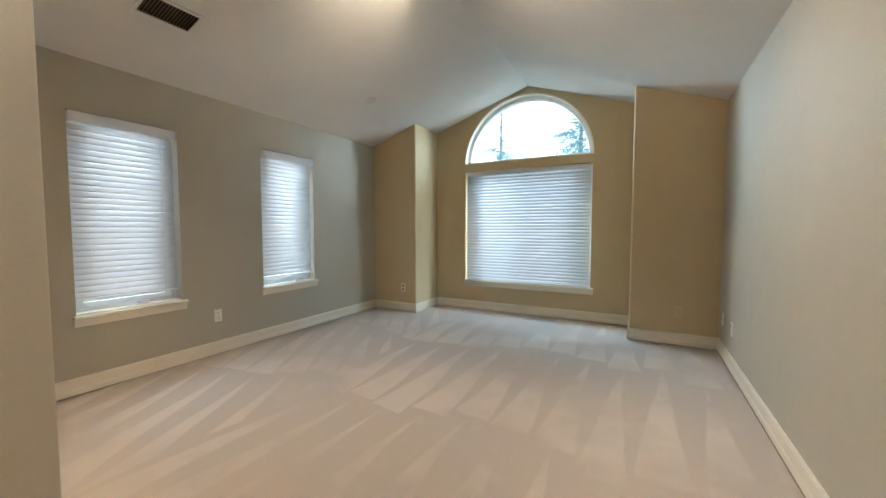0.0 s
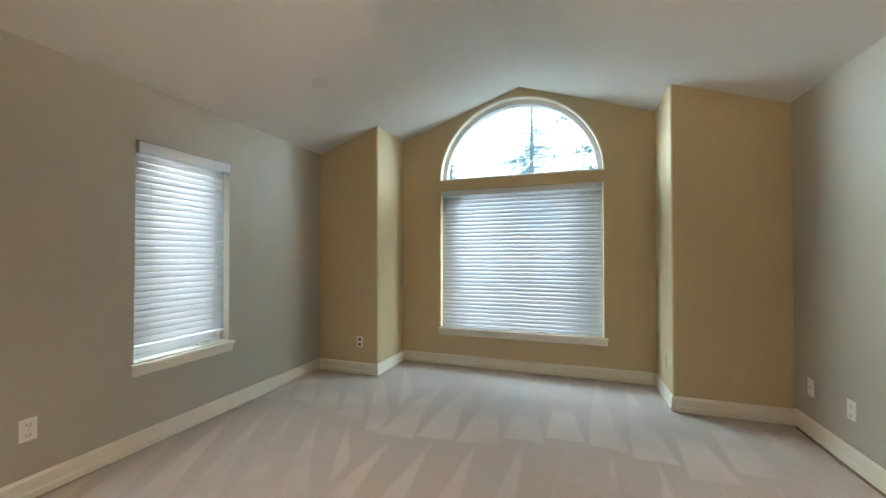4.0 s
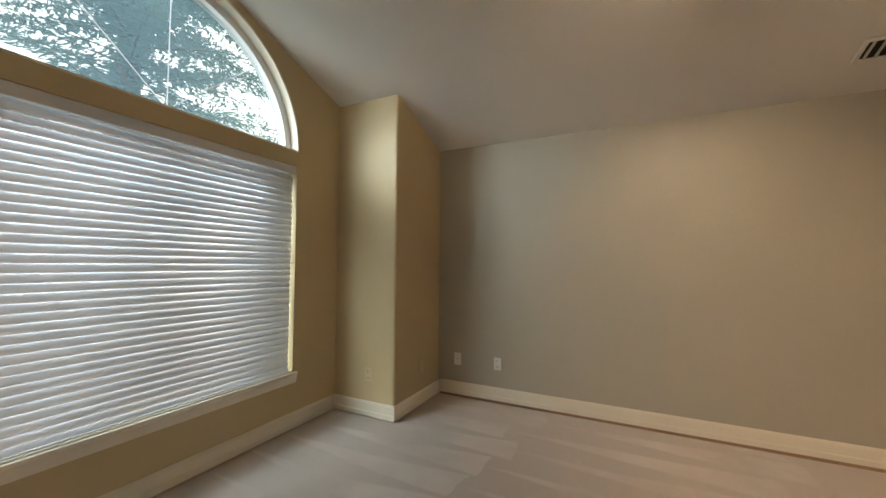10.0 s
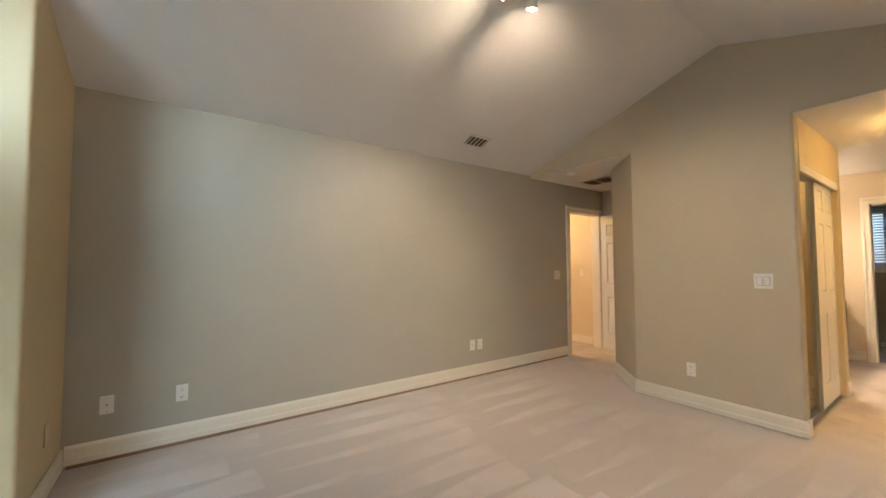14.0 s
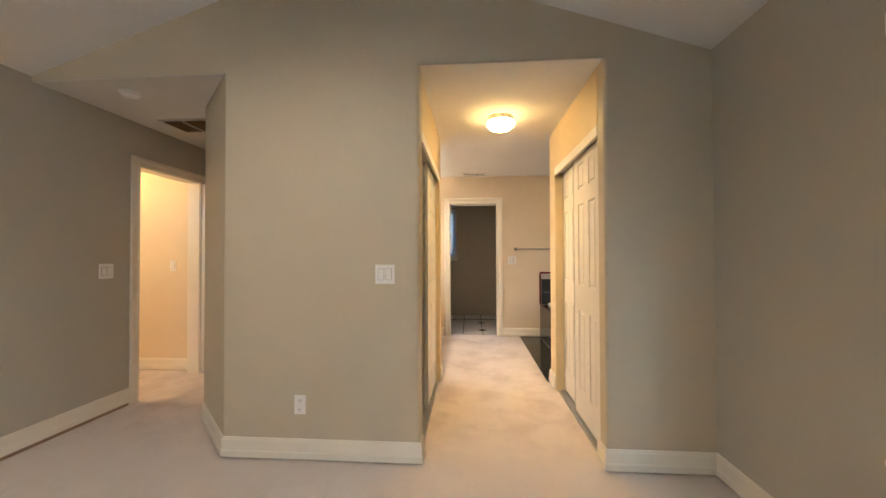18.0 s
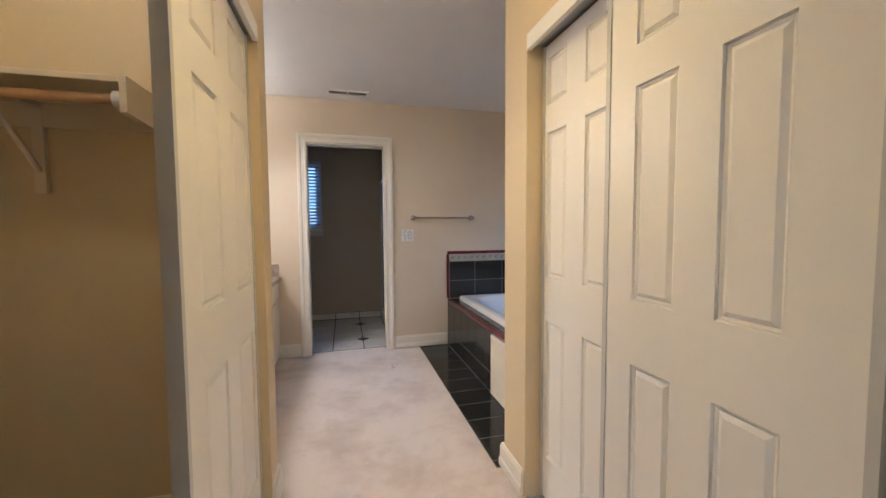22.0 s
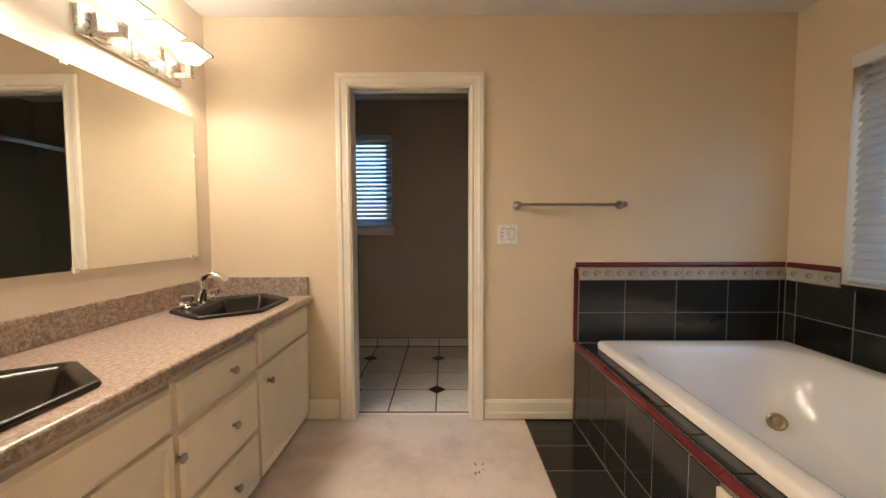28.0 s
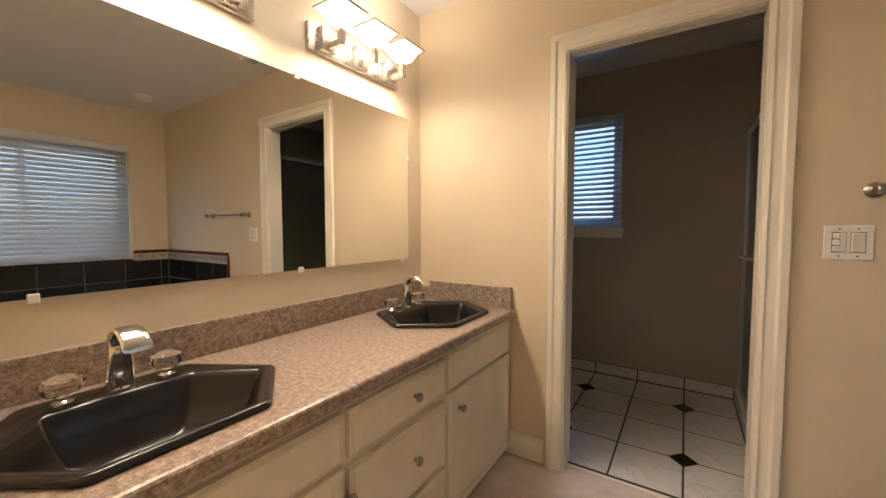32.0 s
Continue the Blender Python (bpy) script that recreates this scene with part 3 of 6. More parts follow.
# ---- sweeps, trims, windows, doors ----
def sweep(bm, path, profile, U, V, Wn, O, closed=False):
    """Carries a profile of (offset to the left of the path, height off the plane) along a path in the plane of U and V."""
    U, V, Wn, O = Vector(U), Vector(V), Vector(Wn), Vector(O)
    pts = [Vector(p) for p in path]
    n = len(pts)
    rings = []
    for i, p in enumerate(pts):
        a = pts[i - 1] if (i > 0 or closed) else None
        b = pts[(i + 1) % n] if (i < n - 1 or closed) else None
        ns = []
        for q, r in ((a, p), (p, b)):
            if q is None or r is None:
                continue
            d = (r - q).normalized()
            ns.append(Vector((-d.y, d.x)))
        if len(ns) == 2:
            m = ns[0] + ns[1]
            m = m / max(0.2, m.dot(ns[0]))
        else:
            m = ns[0]
        rings.append([bm.verts.new(O + U * (p.x + m.x * o) + V * (p.y + m.y * o) + Wn * t) for o, t in profile])
    k = len(profile)
    for i in range(n if closed else n - 1):
        a, b = rings[i], rings[(i + 1) % n]
        for j in range(k):
            bm.faces.new((a[j], a[(j + 1) % k], b[(j + 1) % k], b[j]))
    if not closed:
        bm.faces.new(rings[0])
        bm.faces.new(rings[-1][::-1])
    return bm


BASE = [(0.0, 0.012), (0.017, 0.012), (0.017, 0.046), (0.0125, 0.056), (0.0125, 0.112), (0.008, 0.122), (0.006, 0.13), (0.0, 0.13)]


def baseboard(path, lift=0.0):
    bm = sweep(bmesh.new(), path, BASE, (1, 0, 0), (0, 1, 0), (0, 0, 1), (0, 0, lift))
    structure("baseboard", bm, M_TRIM, "ivory painted baseboard with a stepped profile", "baseboard")


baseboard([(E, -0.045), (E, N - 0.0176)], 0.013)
# dark strip stands in for the shade in the gap under the baseboard
structure("gap_shade_strip", bx(E - 0.011, E - 0.001, -0.03, N - 0.03, 0.0005, 0.024), M_GAPLINT, "dark brown strip put in as the shaded gap under the baseboard", "carpet strip")
baseboard([(E - 0.0005, N), (0.03, N), (0.03, NI), (-2.70, NI), (-2.70, N), (W, N), (W, S), (PW, S), (PW, 0.545)])
baseboard([(PE, 0.565), (PE, S), (-0.51, S), (0.0, 0.165), (0.0, -0.97)])
baseboard([(PW, CR[0] - 0.012), (PW, ENDR), (-3.06, ENDR)])
baseboard([(-1.46, ENDL), (PE, ENDL), (PE, CL[0] - 0.012)])
baseboard([(-3.085, BY), (-2.542, BY)])
baseboard([(-1.634, BY), (-1.43, BY)])
baseboard([(E + 0.21, -0.97), (3.4, -0.97)])
baseboard([(PE + 0.12, CLS), (-0.72, CLS)])

CASE = [(0.0, 0.0), (0.0, 0.012), (0.012, 0.016), (0.02, 0.012), (0.045, 0.014), (0.055, 0.02), (0.078, 0.02), (0.082, 0.014), (0.082, 0.0)]


def casing(name, u0, u1, z1, U, Wn, O, label):
    """Door casing round an opening; the path runs so that its left is outside."""
    bm = sweep(bmesh.new(), [(u1, 0.002), (u1, z1), (u0, z1), (u0, 0.002)][::-1], CASE, U, (0, 0, 1), Wn, O)
    return structure(name, bm, M_TRIM, label, "door casing")


def jamb(name, u0, u1, z1, lo, hi, axis):
    bm = bmesh.new()
    t = 0.012
    for a, b, c, d in ((u0, u0 + t, 0.001, z1), (u1 - t, u1, 0.001, z1), (u0 + t, u1 - t, z1 - t, z1)):
        if axis == "x":
            box(bm, lo, hi, a, b, c, d)
        else:
            box(bm, a, b, lo, hi, c, d)
    return structure(name, bm, M_TRIM, "ivory painted door jamb lining", "door jamb")


casing("door_casing_bath", TD[0] + 0.006, TD[1] - 0.006, TD[3] - 0.006, (1, 0, 0), (0, 1, 0), (0, BY, 0), "ivory fluted casing round the shower room doorway")
jamb("door_jamb_bath", TD[0], TD[1], TD[3], BY - 0.122, BY + 0.002, "y")
casing("door_casing_entry", HD[0] + 0.006, HD[1] - 0.006, HD[3] - 0.006, (0, 1, 0), (-1, 0, 0), (E, 0, 0), "ivory casing round the entry doorway")
casing("door_casing_hall", HD[0] + 0.006, HD[1] - 0.006, HD[3] - 0.006, (0, 1, 0), (1, 0, 0), (E + 0.12, 0, 0), "ivory casing on the hall side of the doorway")
jamb("door_jamb_entry", HD[0], HD[1], HD[3], E - 0.002, E + 0.122, "x")
# pocket slot in the bathroom doorway
structure("door_track_bath", bx(TD[0] + 0.02, TD[1] - 0.02, BY - 0.085, BY - 0.035, TD[3] - 0.03, TD[3] - 0.0125), M_STEEL, "grey pocket door track under the head jamb", "door track")


def panel_leaf(w, h, panels, th=0.035):
    """A moulded door leaf in the x-z plane, front towards -y, with sunk and raised panels given as (x0, x1, z0, z1)."""
    bm = bmesh.new()
    xs = sorted({0, w, *(p[0] for p in panels), *(p[1] for p in panels)})
    zs = sorted({0, h, *(p[2] for p in panels), *(p[3] for p in panels)})
    for side, yy in ((0, 0.0), (1, th)):
        grid = {(x, z): bm.verts.new((x, yy, z)) for x in xs for z in zs}
        sunk = []
        for i in range(len(xs) - 1):
            for j in range(len(zs) - 1):
                q = [grid[xs[i], zs[j]], grid[xs[i + 1], zs[j]], grid[xs[i + 1], zs[j + 1]], grid[xs[i], zs[j + 1]]]
                f = bm.faces.new(q if side == 0 else q[::-1])
                cx, cz = (xs[i] + xs[i + 1]) / 2, (zs[j] + zs[j + 1]) / 2
                if any(p[0] < cx < p[1] and p[2] < cz < p[3] for p in panels):
                    sunk.append(f)
        bmesh.ops.recalc_face_normals(bm, faces=bm.faces)
        for f in sunk:
            if f.normal.y * (1 if side else -1) < 0:
                f.normal_flip()
        bmesh.ops.inset_individual(bm, faces=sunk, thickness=0.004, depth=0.0)
        bmesh.ops.inset_individual(bm, faces=sunk, thickness=0.007, depth=-0.014)
        bmesh.ops.inset_individual(bm, faces=sunk, thickness=0.003, depth=0.0)
        bmesh.ops.inset_individual(bm, faces=sunk, thickness=0.026, depth=0.012)
    ed = [(0, 0), (w, 0), (w, h), (0, h)]
    for (a, b), (c, d) in zip(ed, ed[1:] + ed[:1]):
        bm.faces.new([bm.verts.new(v) for v in ((a, 0, b), (c, 0, d), (c, th, d), (a, th, b))])
    return bm


def six(w, h, s=0.092, mid=0.10, s2=None, rows=((0.22, 0.785), (0.972, 1.588), (1.695, 1.86))):
    s2 = s2 or s
    pw = (w - s - s2 - mid) / 2
    cols = ((s, s + pw), (s + pw + mid, w - s2))
    return [(a, b, c, d) for a, b in cols for c, d in rows]


# entry door, open against the end wall
door = thing("door_1", (E - 0.005, -0.872, 0.0), "white six-panel entry door standing open against the end wall", "door", "", "structure")
lf = panel_leaf(0.735, 2.0, six(0.735, 2.0))
bmesh.ops.transform(lf, matrix=pose(-0.745, -0.035, 0.012) @ Matrix.Identity(4), verts=lf.verts)
part("leaf", lf, M_DOOR, door)
for z in (0.22, 1.0, 1.78):
    bm = cyl(bmesh.new(), (0.0, 0.006, z - 0.045), (0.0, 0.006, z + 0.045), 0.006)
    part("hinge", bm, M_NICKEL, door, "small nickel hinge")
for sy in (1, -1):
    m = pose(-0.685, 0.0 if sy > 0 else -0.035, 0.95, -90 * sy, 0, 0)
    part("knob", lathe(bmesh.new(), [(0.03, 0), (0.03, 0.006), (0.012, 0.01), (0.012, 0.035), (0.026, 0.045), (0.028, 0.058), (0.02, 0.068), (0, 0.07)], m), M_NICKEL, door, "round nickel door knob")


def closet_door(name, x_face, y0, y1, facing, label, s=0.09, s2=0.1, mid=0.1):
    """Sliding leaf with an aluminium edge; facing +1 looks to +x."""
    w = y1 - y0
    d = thing(name, (x_face, (y0 + y1) / 2, 0), label, "closet door", "sliding closet doors")
    bm = panel_leaf(w, 1.965, six(w, 1.965, s, mid, s2, ((0.19, 0.803), (0.988, 1.606), (1.715, 1.91))), 0.02)
    m = Matrix.Translation((0, w / 2 if facing < 0 else -w / 2, 0.025)) @ pose(0, 0, 0, 0, 0, -90 if facing < 0 else 90)
    bmesh.ops.transform(bm, matrix=m, verts=bm.verts)
    part("leaf", bm, M_DOOR, d)
    for s in (-1, 1):
        yy = s * (w / 2 - 0.006)
        part("edge_channel", bx(-0.021 * facing, 0.004 * facing, yy - 0.009, yy + 0.009, 0.02, 1.992), M_ALU, d, "satin aluminium edge channel")
    return d


closet_door("closet_door", PW - 0.045, -0.145, 0.505, 1, "white six-panel sliding closet door with aluminium edges", 0.115, 0.135, 0.105)
closet_door("closet_door", PW - 0.076, CR[0] + 0.008, CR[0] + 0.536, 1, "white six-panel sliding closet door behind the other", 0.036, 0.103, 0.11)
closet_door("closet_door", PE + 0.04, CL[0] + 0.008, -0.075, -1, "white six-panel sliding closet door pushed to one side", 0.125, 0.05, 0.125)
closet_door("closet_door", PE + 0.083, CL[0] + 0.015, -0.15, -1, "white six-panel sliding closet door behind the other")

for nm, xa, sgn, c in (("closet_track", PW, -1, CR), ("closet_track", PE, 1, CL)):
    tr = thing(nm, (xa, c[0], 0), "white closet header with aluminium floor track", "closet track", "closet tracks", "structure")
    w = c[1] - c[0]
    part("fascia", bx(0.003 * -sgn, 0.018 * sgn, 0.0, w, 1.978, CH - 0.001, 0.002), M_WHITE, tr, "white painted metal header fascia")
    part("top_track", bx(0.019 * sgn, 0.118 * sgn, 0.0, w, CH - 0.045, CH - 0.002), M_STEEL, tr)
    bm = bx(0.012 * sgn, 0.118 * sgn, 0.0, w, 0.001, 0.006)
    for o in (0.014, 0.058, 0.102, 0.114):
        box(bm, o * sgn, (o + 0.004) * sgn, 0.0, w, 0.006, 0.017)
    part("floor_track", bm, M_STEEL, tr, "worn aluminium floor track")

# closet shelf, rod and brackets
sh = thing("closet_shelf", (-1.05, CLS, 1.70), "cream painted closet shelf with end board and brackets", "shelf")
part("board", bx(-0.33, 0.33, 0.005, 0.31, 0.0, 0.02, 0.003), M_SHELF, sh)
part("cleat", bx(-0.30, 0.33, 0.003, 0.02, -0.09, -0.001), M_SHELF, sh)
bm = prism(bmesh.new(), [(0.003, 0.02), (0.315, 0.02), (0.315, -0.095), (0.02, -0.11), (0.02, -0.36), (0.003, -0.36)], 0, 0.02)
bmesh.ops.transform(bm, matrix=Matrix(((0, 0, 1, -0.352), (1, 0, 0, 0), (0, 1, 0, 0), (0, 0, 0, 1))), verts=bm.verts)
part("end_board", bm, M_SHELF, sh)
bm = bx(0.05, 0.085, 0.003, 0.022, -0.33, -0.001)
box(bm, 0.055, 0.08, 0.022, 0.29, -0.022, -0.001)
cyl(bm, (0.0675, 0.02, -0.25), (0.0675, 0.25, -0.02), 0.01, seg=8)
part("bracket", bm, M_SHELF, sh)
rod = thing("closet_rod", (-1.05, CLS + 0.27, 1.655), "round pine hanging rod in white sockets", "closet rod")
part("rod", cyl(bmesh.new(), (-0.325, 0, 0), (0.33, 0, 0), 0.017), M_WOOD, rod)
part("socket", cyl(bmesh.new(), (-0.3285, 0, 0), (-0.30, 0, 0), 0.027), M_WHITE, rod, "white plastic rod socket")


# windows: frame, sash, panes, sill, apron
def window_unit(name, label, axis, face, sgn, u0, u1, z0, z1, rail=None, mull=None, sill=True, nose=0.035):
    """Vinyl window set at the outer side of an opening; sgn points from the room outwards along axis."""
    O = (face, 0, 0) if axis == "x" else (0, face, 0)
    win = thing(name, ((face, (u0 + u1) / 2, z0) if axis == "x" else ((u0 + u1) / 2, face, z0)), label, "window", "", "structure")
    inv = Matrix.Translation(-win.location)

    def bxu(a, b, d0, d1, c, d, bev=0.0):
        bm = bmesh.new()
        d0, d1 = face + sgn * d0, face + sgn * d1
        box(bm, *((d0, d1, a, b) if axis == "x" else (a, b, d0, d1)), c, d, bev)
        bmesh.ops.transform(bm, matrix=inv, verts=bm.verts)
        return bm

    def ring(a, b, c, d, t, d0, d1):
        bm = bmesh.new()
        e0, e1 = face + sgn * d0, face + sgn * d1
        for p, q, r, s in ((a, a + t, c, d), (b - t, b, c, d), (a + t, b - t, c, c + t), (a + t, b - t, d - t, d)):
            box(bm, *((e0, e1, p, q) if axis == "x" else (p, q, e0, e1)), r, s, 0.002, 1)
        bmesh.ops.transform(bm, matrix=inv, verts=bm.verts)
        return bm

    part("window_frame", ring(u0 + 0.001, u1 - 0.001, z0 + 0.001, z1 - 0.001, 0.035, 0.09, 0.155), M_VINYL, win)
    f = 0.036
    spans = [(u0 + f, u1 - f, z0 + f, z1 - f)]
    if rail:
        spans = [(u0 + f, u1 - f, z0 + f, rail + 0.02), (u0 + f, u1 - f, rail - 0.02, z1 - f)]
    if mull:
        spans = [(u0 + f, mull + 0.02, z0 + f, z1 - f), (mull - 0.02, u1 - f, z0 + f, z1 - f)]
    for i, (a, b, c, d) in enumerate(spans):
        o = 0.097 + 0.026 * i
        sash = part("sash", ring(a, b, c, d, 0.042, o, o + 0.024), M_VINYL, win)
        pane = part("pane", bxu(a + 0.04, b - 0.04, o + 0.010, o + 0.014, c + 0.04, d - 0.04), M_PANE, sash)
        pane.visible_shadow = False
    if sill:
        part("window_sill", bxu(u0 - 0.02, u1 + 0.035, -nose, -0.0005, z0 - 0.022, z0 + 0.001, 0.004), M_TRIM, win)
        part("stool", bxu(u0 + 0.001, u1 - 0.001, 0.0, 0.0895, z0 + 0.001, z0 + 0.01), M_TRIM, win)
        prof = [(0.0, 0.0), (0.0, 0.02), (-0.02, 0.016), (-0.058, 0.009), (-0.06, 0.0)]
        bm = bmesh.new()
        prism_pts = [(-o[1] * 1.0, z0 - 0.0225 + o[0]) for o in prof]
        va = []
        for u in (u0 - 0.015, u1 + 0.03):
            va.append([bm.verts.new((face + sgn * d, u, z) if axis == "x" else (u, face + sgn * d, z)) for d, z in prism_pts])
        a, b = va
        bm.faces.new(a)
        bm.faces.new(b[::-1])
        for i in range(len(a)):
            bm.faces.new((a[i], a[(i + 1) % len(a)], b[(i + 1) % len(b)], b[i]))
        bmesh.ops.transform(bm, matrix=inv, verts=bm.verts)
        part("apron", bm, M_TRIM, win)
    return win


window_unit("window_1", "white vinyl casement window under a lowered blind, ivory sill", "x", W, -1, *W1)
window_unit("window_2", "white vinyl casement window under a lowered blind, ivory sill", "x", W, -1, *W2)
window_unit("window_3", "large white vinyl window behind a closed blind", "y", NI, 1, *NW, mull=-1.325, nose=0.021)
window_unit("window_4", "wide white bathroom window behind a tilted blind", "x", BX0, -1, *BW, mull=-1.82, sill=False)
window_unit("window_5", "small white shower room window behind open slats", "y", TY, -1, *TW)

# arched window: rim, spokes, pane
aw = thing("window_6", (AC, NI, AZ), "half-round arched window with thin white spokes and trees outside", "window", "", "structure")


def arch_pts(r, v, y, k=48):
    return [(r * math.cos(math.pi * i / k), y, v * math.sin(math.pi * i / k)) for i in range(k + 1)]


def arch_band(r0, v0, r1, v1, y0, y1, foot):
    bm = bmesh.new()
    rows = [[bm.verts.new(p) for p in arch_pts(r, v, y)] for r, v, y in ((r0, v0, y0), (r1, v1, y0), (r1, v1, y1), (r0, v0, y1))]
    n = len(rows[0])
    for i in range(4):
        a, b = rows[i], rows[(i + 1) % 4]
        for j in range(n - 1):
            bm.faces.new((a[j], a[j + 1], b[j + 1], b[j]))
    for j in (0, n - 1):
        bm.faces.new([r[j] for r in rows])
    return bm


part("plaster_reveal", arch_band(AR - 0.001, AV - 0.001, AR - 0.016, AV - 0.016, -0.004, 0.075, 0), M_TRIM, aw, "ivory painted reveal ring")
rim = arch_band(AR - 0.002, AV - 0.002, AR - 0.068, AV - 0.068, 0.076, 0.15, 0)
box(rim, -AR + 0.002, AR - 0.002, 0.076, 0.15, 0.001, 0.035)
part("window_frame", rim, M_VINYL, aw)
part("stool", bx(-AR + 0.017, AR - 0.017, 0.0, 0.0755, 0.0005, 0.012), M_TRIM, aw)
bm = bmesh.new()
vs = [bm.verts.new((x, 0.115, z)) for x, _, z in arch_pts(AR - 0.066, AV - 0.066, 0)]
bm.faces.new(vs)
bm.faces.new([bm.verts.new((v.co.x, 0.119, v.co.z)) for v in vs][::-1])
pane = part("pane", bm, M_GLAREPANE, aw)
pane.visible_shadow = False
for ang in (45, 90, 135):
    c, s = math.cos(radians(ang)), math.sin(radians(ang))
    part("spoke", cyl(bmesh.new(), (0, 0.105, 0.03), (c * (AR - 0.067), 0.105, s * (AV - 0.067)), 0.0035, seg=8), M_VINYL, aw)


# blinds
def blind(name, label, axis, face, sgn, u0, u1, ztop, zbot, pitch, tilt, mat, val=0.075, proud=0.0, over=0.0, cords=(0.15, 0.85), inner=0.035, wand=None):
    """Venetian blind. sgn points outwards; proud: how far the valance stands into the room; inner: the slats' depth in the opening."""
    O = Vector((face, (u0 + u1) / 2, ztop)) if axis == "x" else Vector(((u0 + u1) / 2, face, ztop))
    b = thing(name, O, label, "window blind", "venetian blinds")
    hw = (u1 - u0) / 2

    def at(bm):
        # local: x along the width, y outwards, z up
        m = pose(0, 0, 0, 0, 0, 0) if axis == "y" else pose(0, 0, 0, 0, 0, 90 if sgn < 0 else -90)
        if axis == "y" and sgn < 0:
            m = pose(0, 0, 0, 0, 0, 180)
        bmesh.ops.transform(bm, matrix=m, verts=bm.verts)
        return bm

    vb = bx(-hw - over, hw + over, -proud, -proud + 0.012, -val, 0.0, 0.003)
    box(vb, -hw - over, -hw - over + 0.01, -proud + 0.0125, 0.03, -val, 0.0)
    box(vb, hw + over - 0.01, hw + over, -proud + 0.0125, 0.03, -val, 0.0)
    part("valance", at(vb), mat, b)
    part("head_rail", at(bx(-hw + 0.012, hw - 0.012, inner - 0.02, inner + 0.025, -0.05, -0.005)), M_WHITE, b)
    # slat: shallow curved strip
    sb = bmesh.new()
    prof = [(-0.025, 0.0), (-0.0125, 0.0028), (0, 0.0036), (0.0125, 0.0028), (0.025, 0.0)]
    rows = []
    for u in (-hw + 0.006, hw - 0.006):
        rows.append([sb.verts.new((u, y, z + dz)) for dz in (0, -0.0026) for y, z in (prof if dz == 0 else prof[::-1])])
    n = len(rows[0])
    for i in range(n):
        sb.faces.new((rows[0][i], rows[0][(i + 1) % n], rows[1][(i + 1) % n], rows[1][i]))
    sb.faces.new(rows[0])
    sb.faces.new(rows[1][::-1])
    at(sb)
    bmesh.ops.recalc_face_normals(sb, faces=sb.faces)
    me = bpy.data.meshes.new("slat")
    sb.to_mesh(me)
    sb.free()
    for p in me.polygons:
        p.use_smooth = len(p.vertices) == 4
    me.materials.append(mat)
    axis_v = Vector((1, 0, 0)) if axis == "y" else Vector((0, 1, 0))
    out = Vector((0, sgn, 0)) if axis == "y" else Vector((sgn, 0, 0))
    # signed so that a positive tilt lowers the room-side edge
    flip = {("y", 1): 1, ("y", -1): -1, ("x", -1): 1, ("x", 1): -1}[axis, sgn]
    rng = random.Random(hash((round(u0 * 100), round(ztop * 100))) % 1000)
    z = -val * 0.75 - pitch
    while z > zbot - ztop + 0.03:
        a = radians(tilt + rng.uniform(-0.2, 0.2)) * flip
        m = Matrix.Translation(out * inner + Vector((0, 0, z + rng.uniform(-0.0004, 0.0004)))) @ Matrix.Rotation(a, 4, axis_v)
        shared("slat", me, b, m)
        z -= pitch
    part("bottom_rail", at(bx(-hw + 0.006, hw - 0.006, inner - 0.022, inner + 0.022, zbot - ztop, zbot - ztop + 0.018, 0.003)), mat, b)
    for c in cords:
        u = -hw + 2 * hw * c
        cb = cyl(bmesh.new(), (u, inner - 0.024, -0.06), (u, inner - 0.024, zbot - ztop + 0.015), 0.0011, seg=6)
        cyl(cb, (u, inner + 0.024, -0.06), (u, inner + 0.024, zbot - ztop + 0.015), 0.0011, seg=6)
        part("ladder_cord", at(cb), M_WHITE, b)
    if wand:
        u, zz = -hw + 2 * hw * wand[0], -wand[1]
        cb = cyl(bmesh.new(), (u, inner - 0.035, -0.06), (u, inner - 0.035, zz), 0.0012, seg=6)
        part("pull_cord", at(cb), M_WHITE, b)
        tb = cyl(bmesh.new(), (u - 0.012, inner - 0.037, zz - 0.012), (u + 0.014, inner - 0.035, zz + 0.004), 0.009, 0.006, seg=10)
        part("cord_tassel", at(tb), M_WHITE, b, "small white plastic cord tassel")
    return b


blind("venetian_blind", "white faux-wood blind lowered almost to the sill", "x", W, -1, W1[0] + 0.004, W1[1] - 0.022, 2.035, 0.675, 0.0435, 66, M_SLAT, 0.075, 0.03, 0.0, wand=(0.93, 0.72))
blind("venetian_blind", "white faux-wood blind lowered almost to the sill", "x", W, -1, W2[0] + 0.004, W2[1] - 0.022, 2.035, 0.665, 0.0435, 66, M_SLAT, 0.075, 0.03, 0.0, wand=(0.93, 0.72))
blind("venetian_blind", "wide white blind fully lowered and tilted shut", "y", NI, 1, NW[0] + 0.012, NW[1] - 0.012, 2.035, 0.436, 0.0435, 65, M_SLATN, 0.06, 0.002, 0.0, cords=(), wand=(0.985, 0.75))
blind("venetian_blind", "wide white bathroom blind lowered and tilted", "x", BX0, -1, BW[0] + 0.01, BW[1] - 0.01, 2.065, 0.915, 0.044, 56, M_SLATN, 0.065, 0.012, 0.01, cords=(0.12, 0.5, 0.88))
blind("venetian_blind", "small white blind with half-open slats", "y", TY, -1, TW[0] + 0.01, TW[1] - 0.01, 2.12, 1.23, 0.042, 36, M_SLATN, 0.05, 0.002, 0.0, cords=(0.15, 0.85), inner=0.04)

# ---- bathroom: vanity ----
VF = -1.432   # carcass face
CT = 0.787    # counter top height


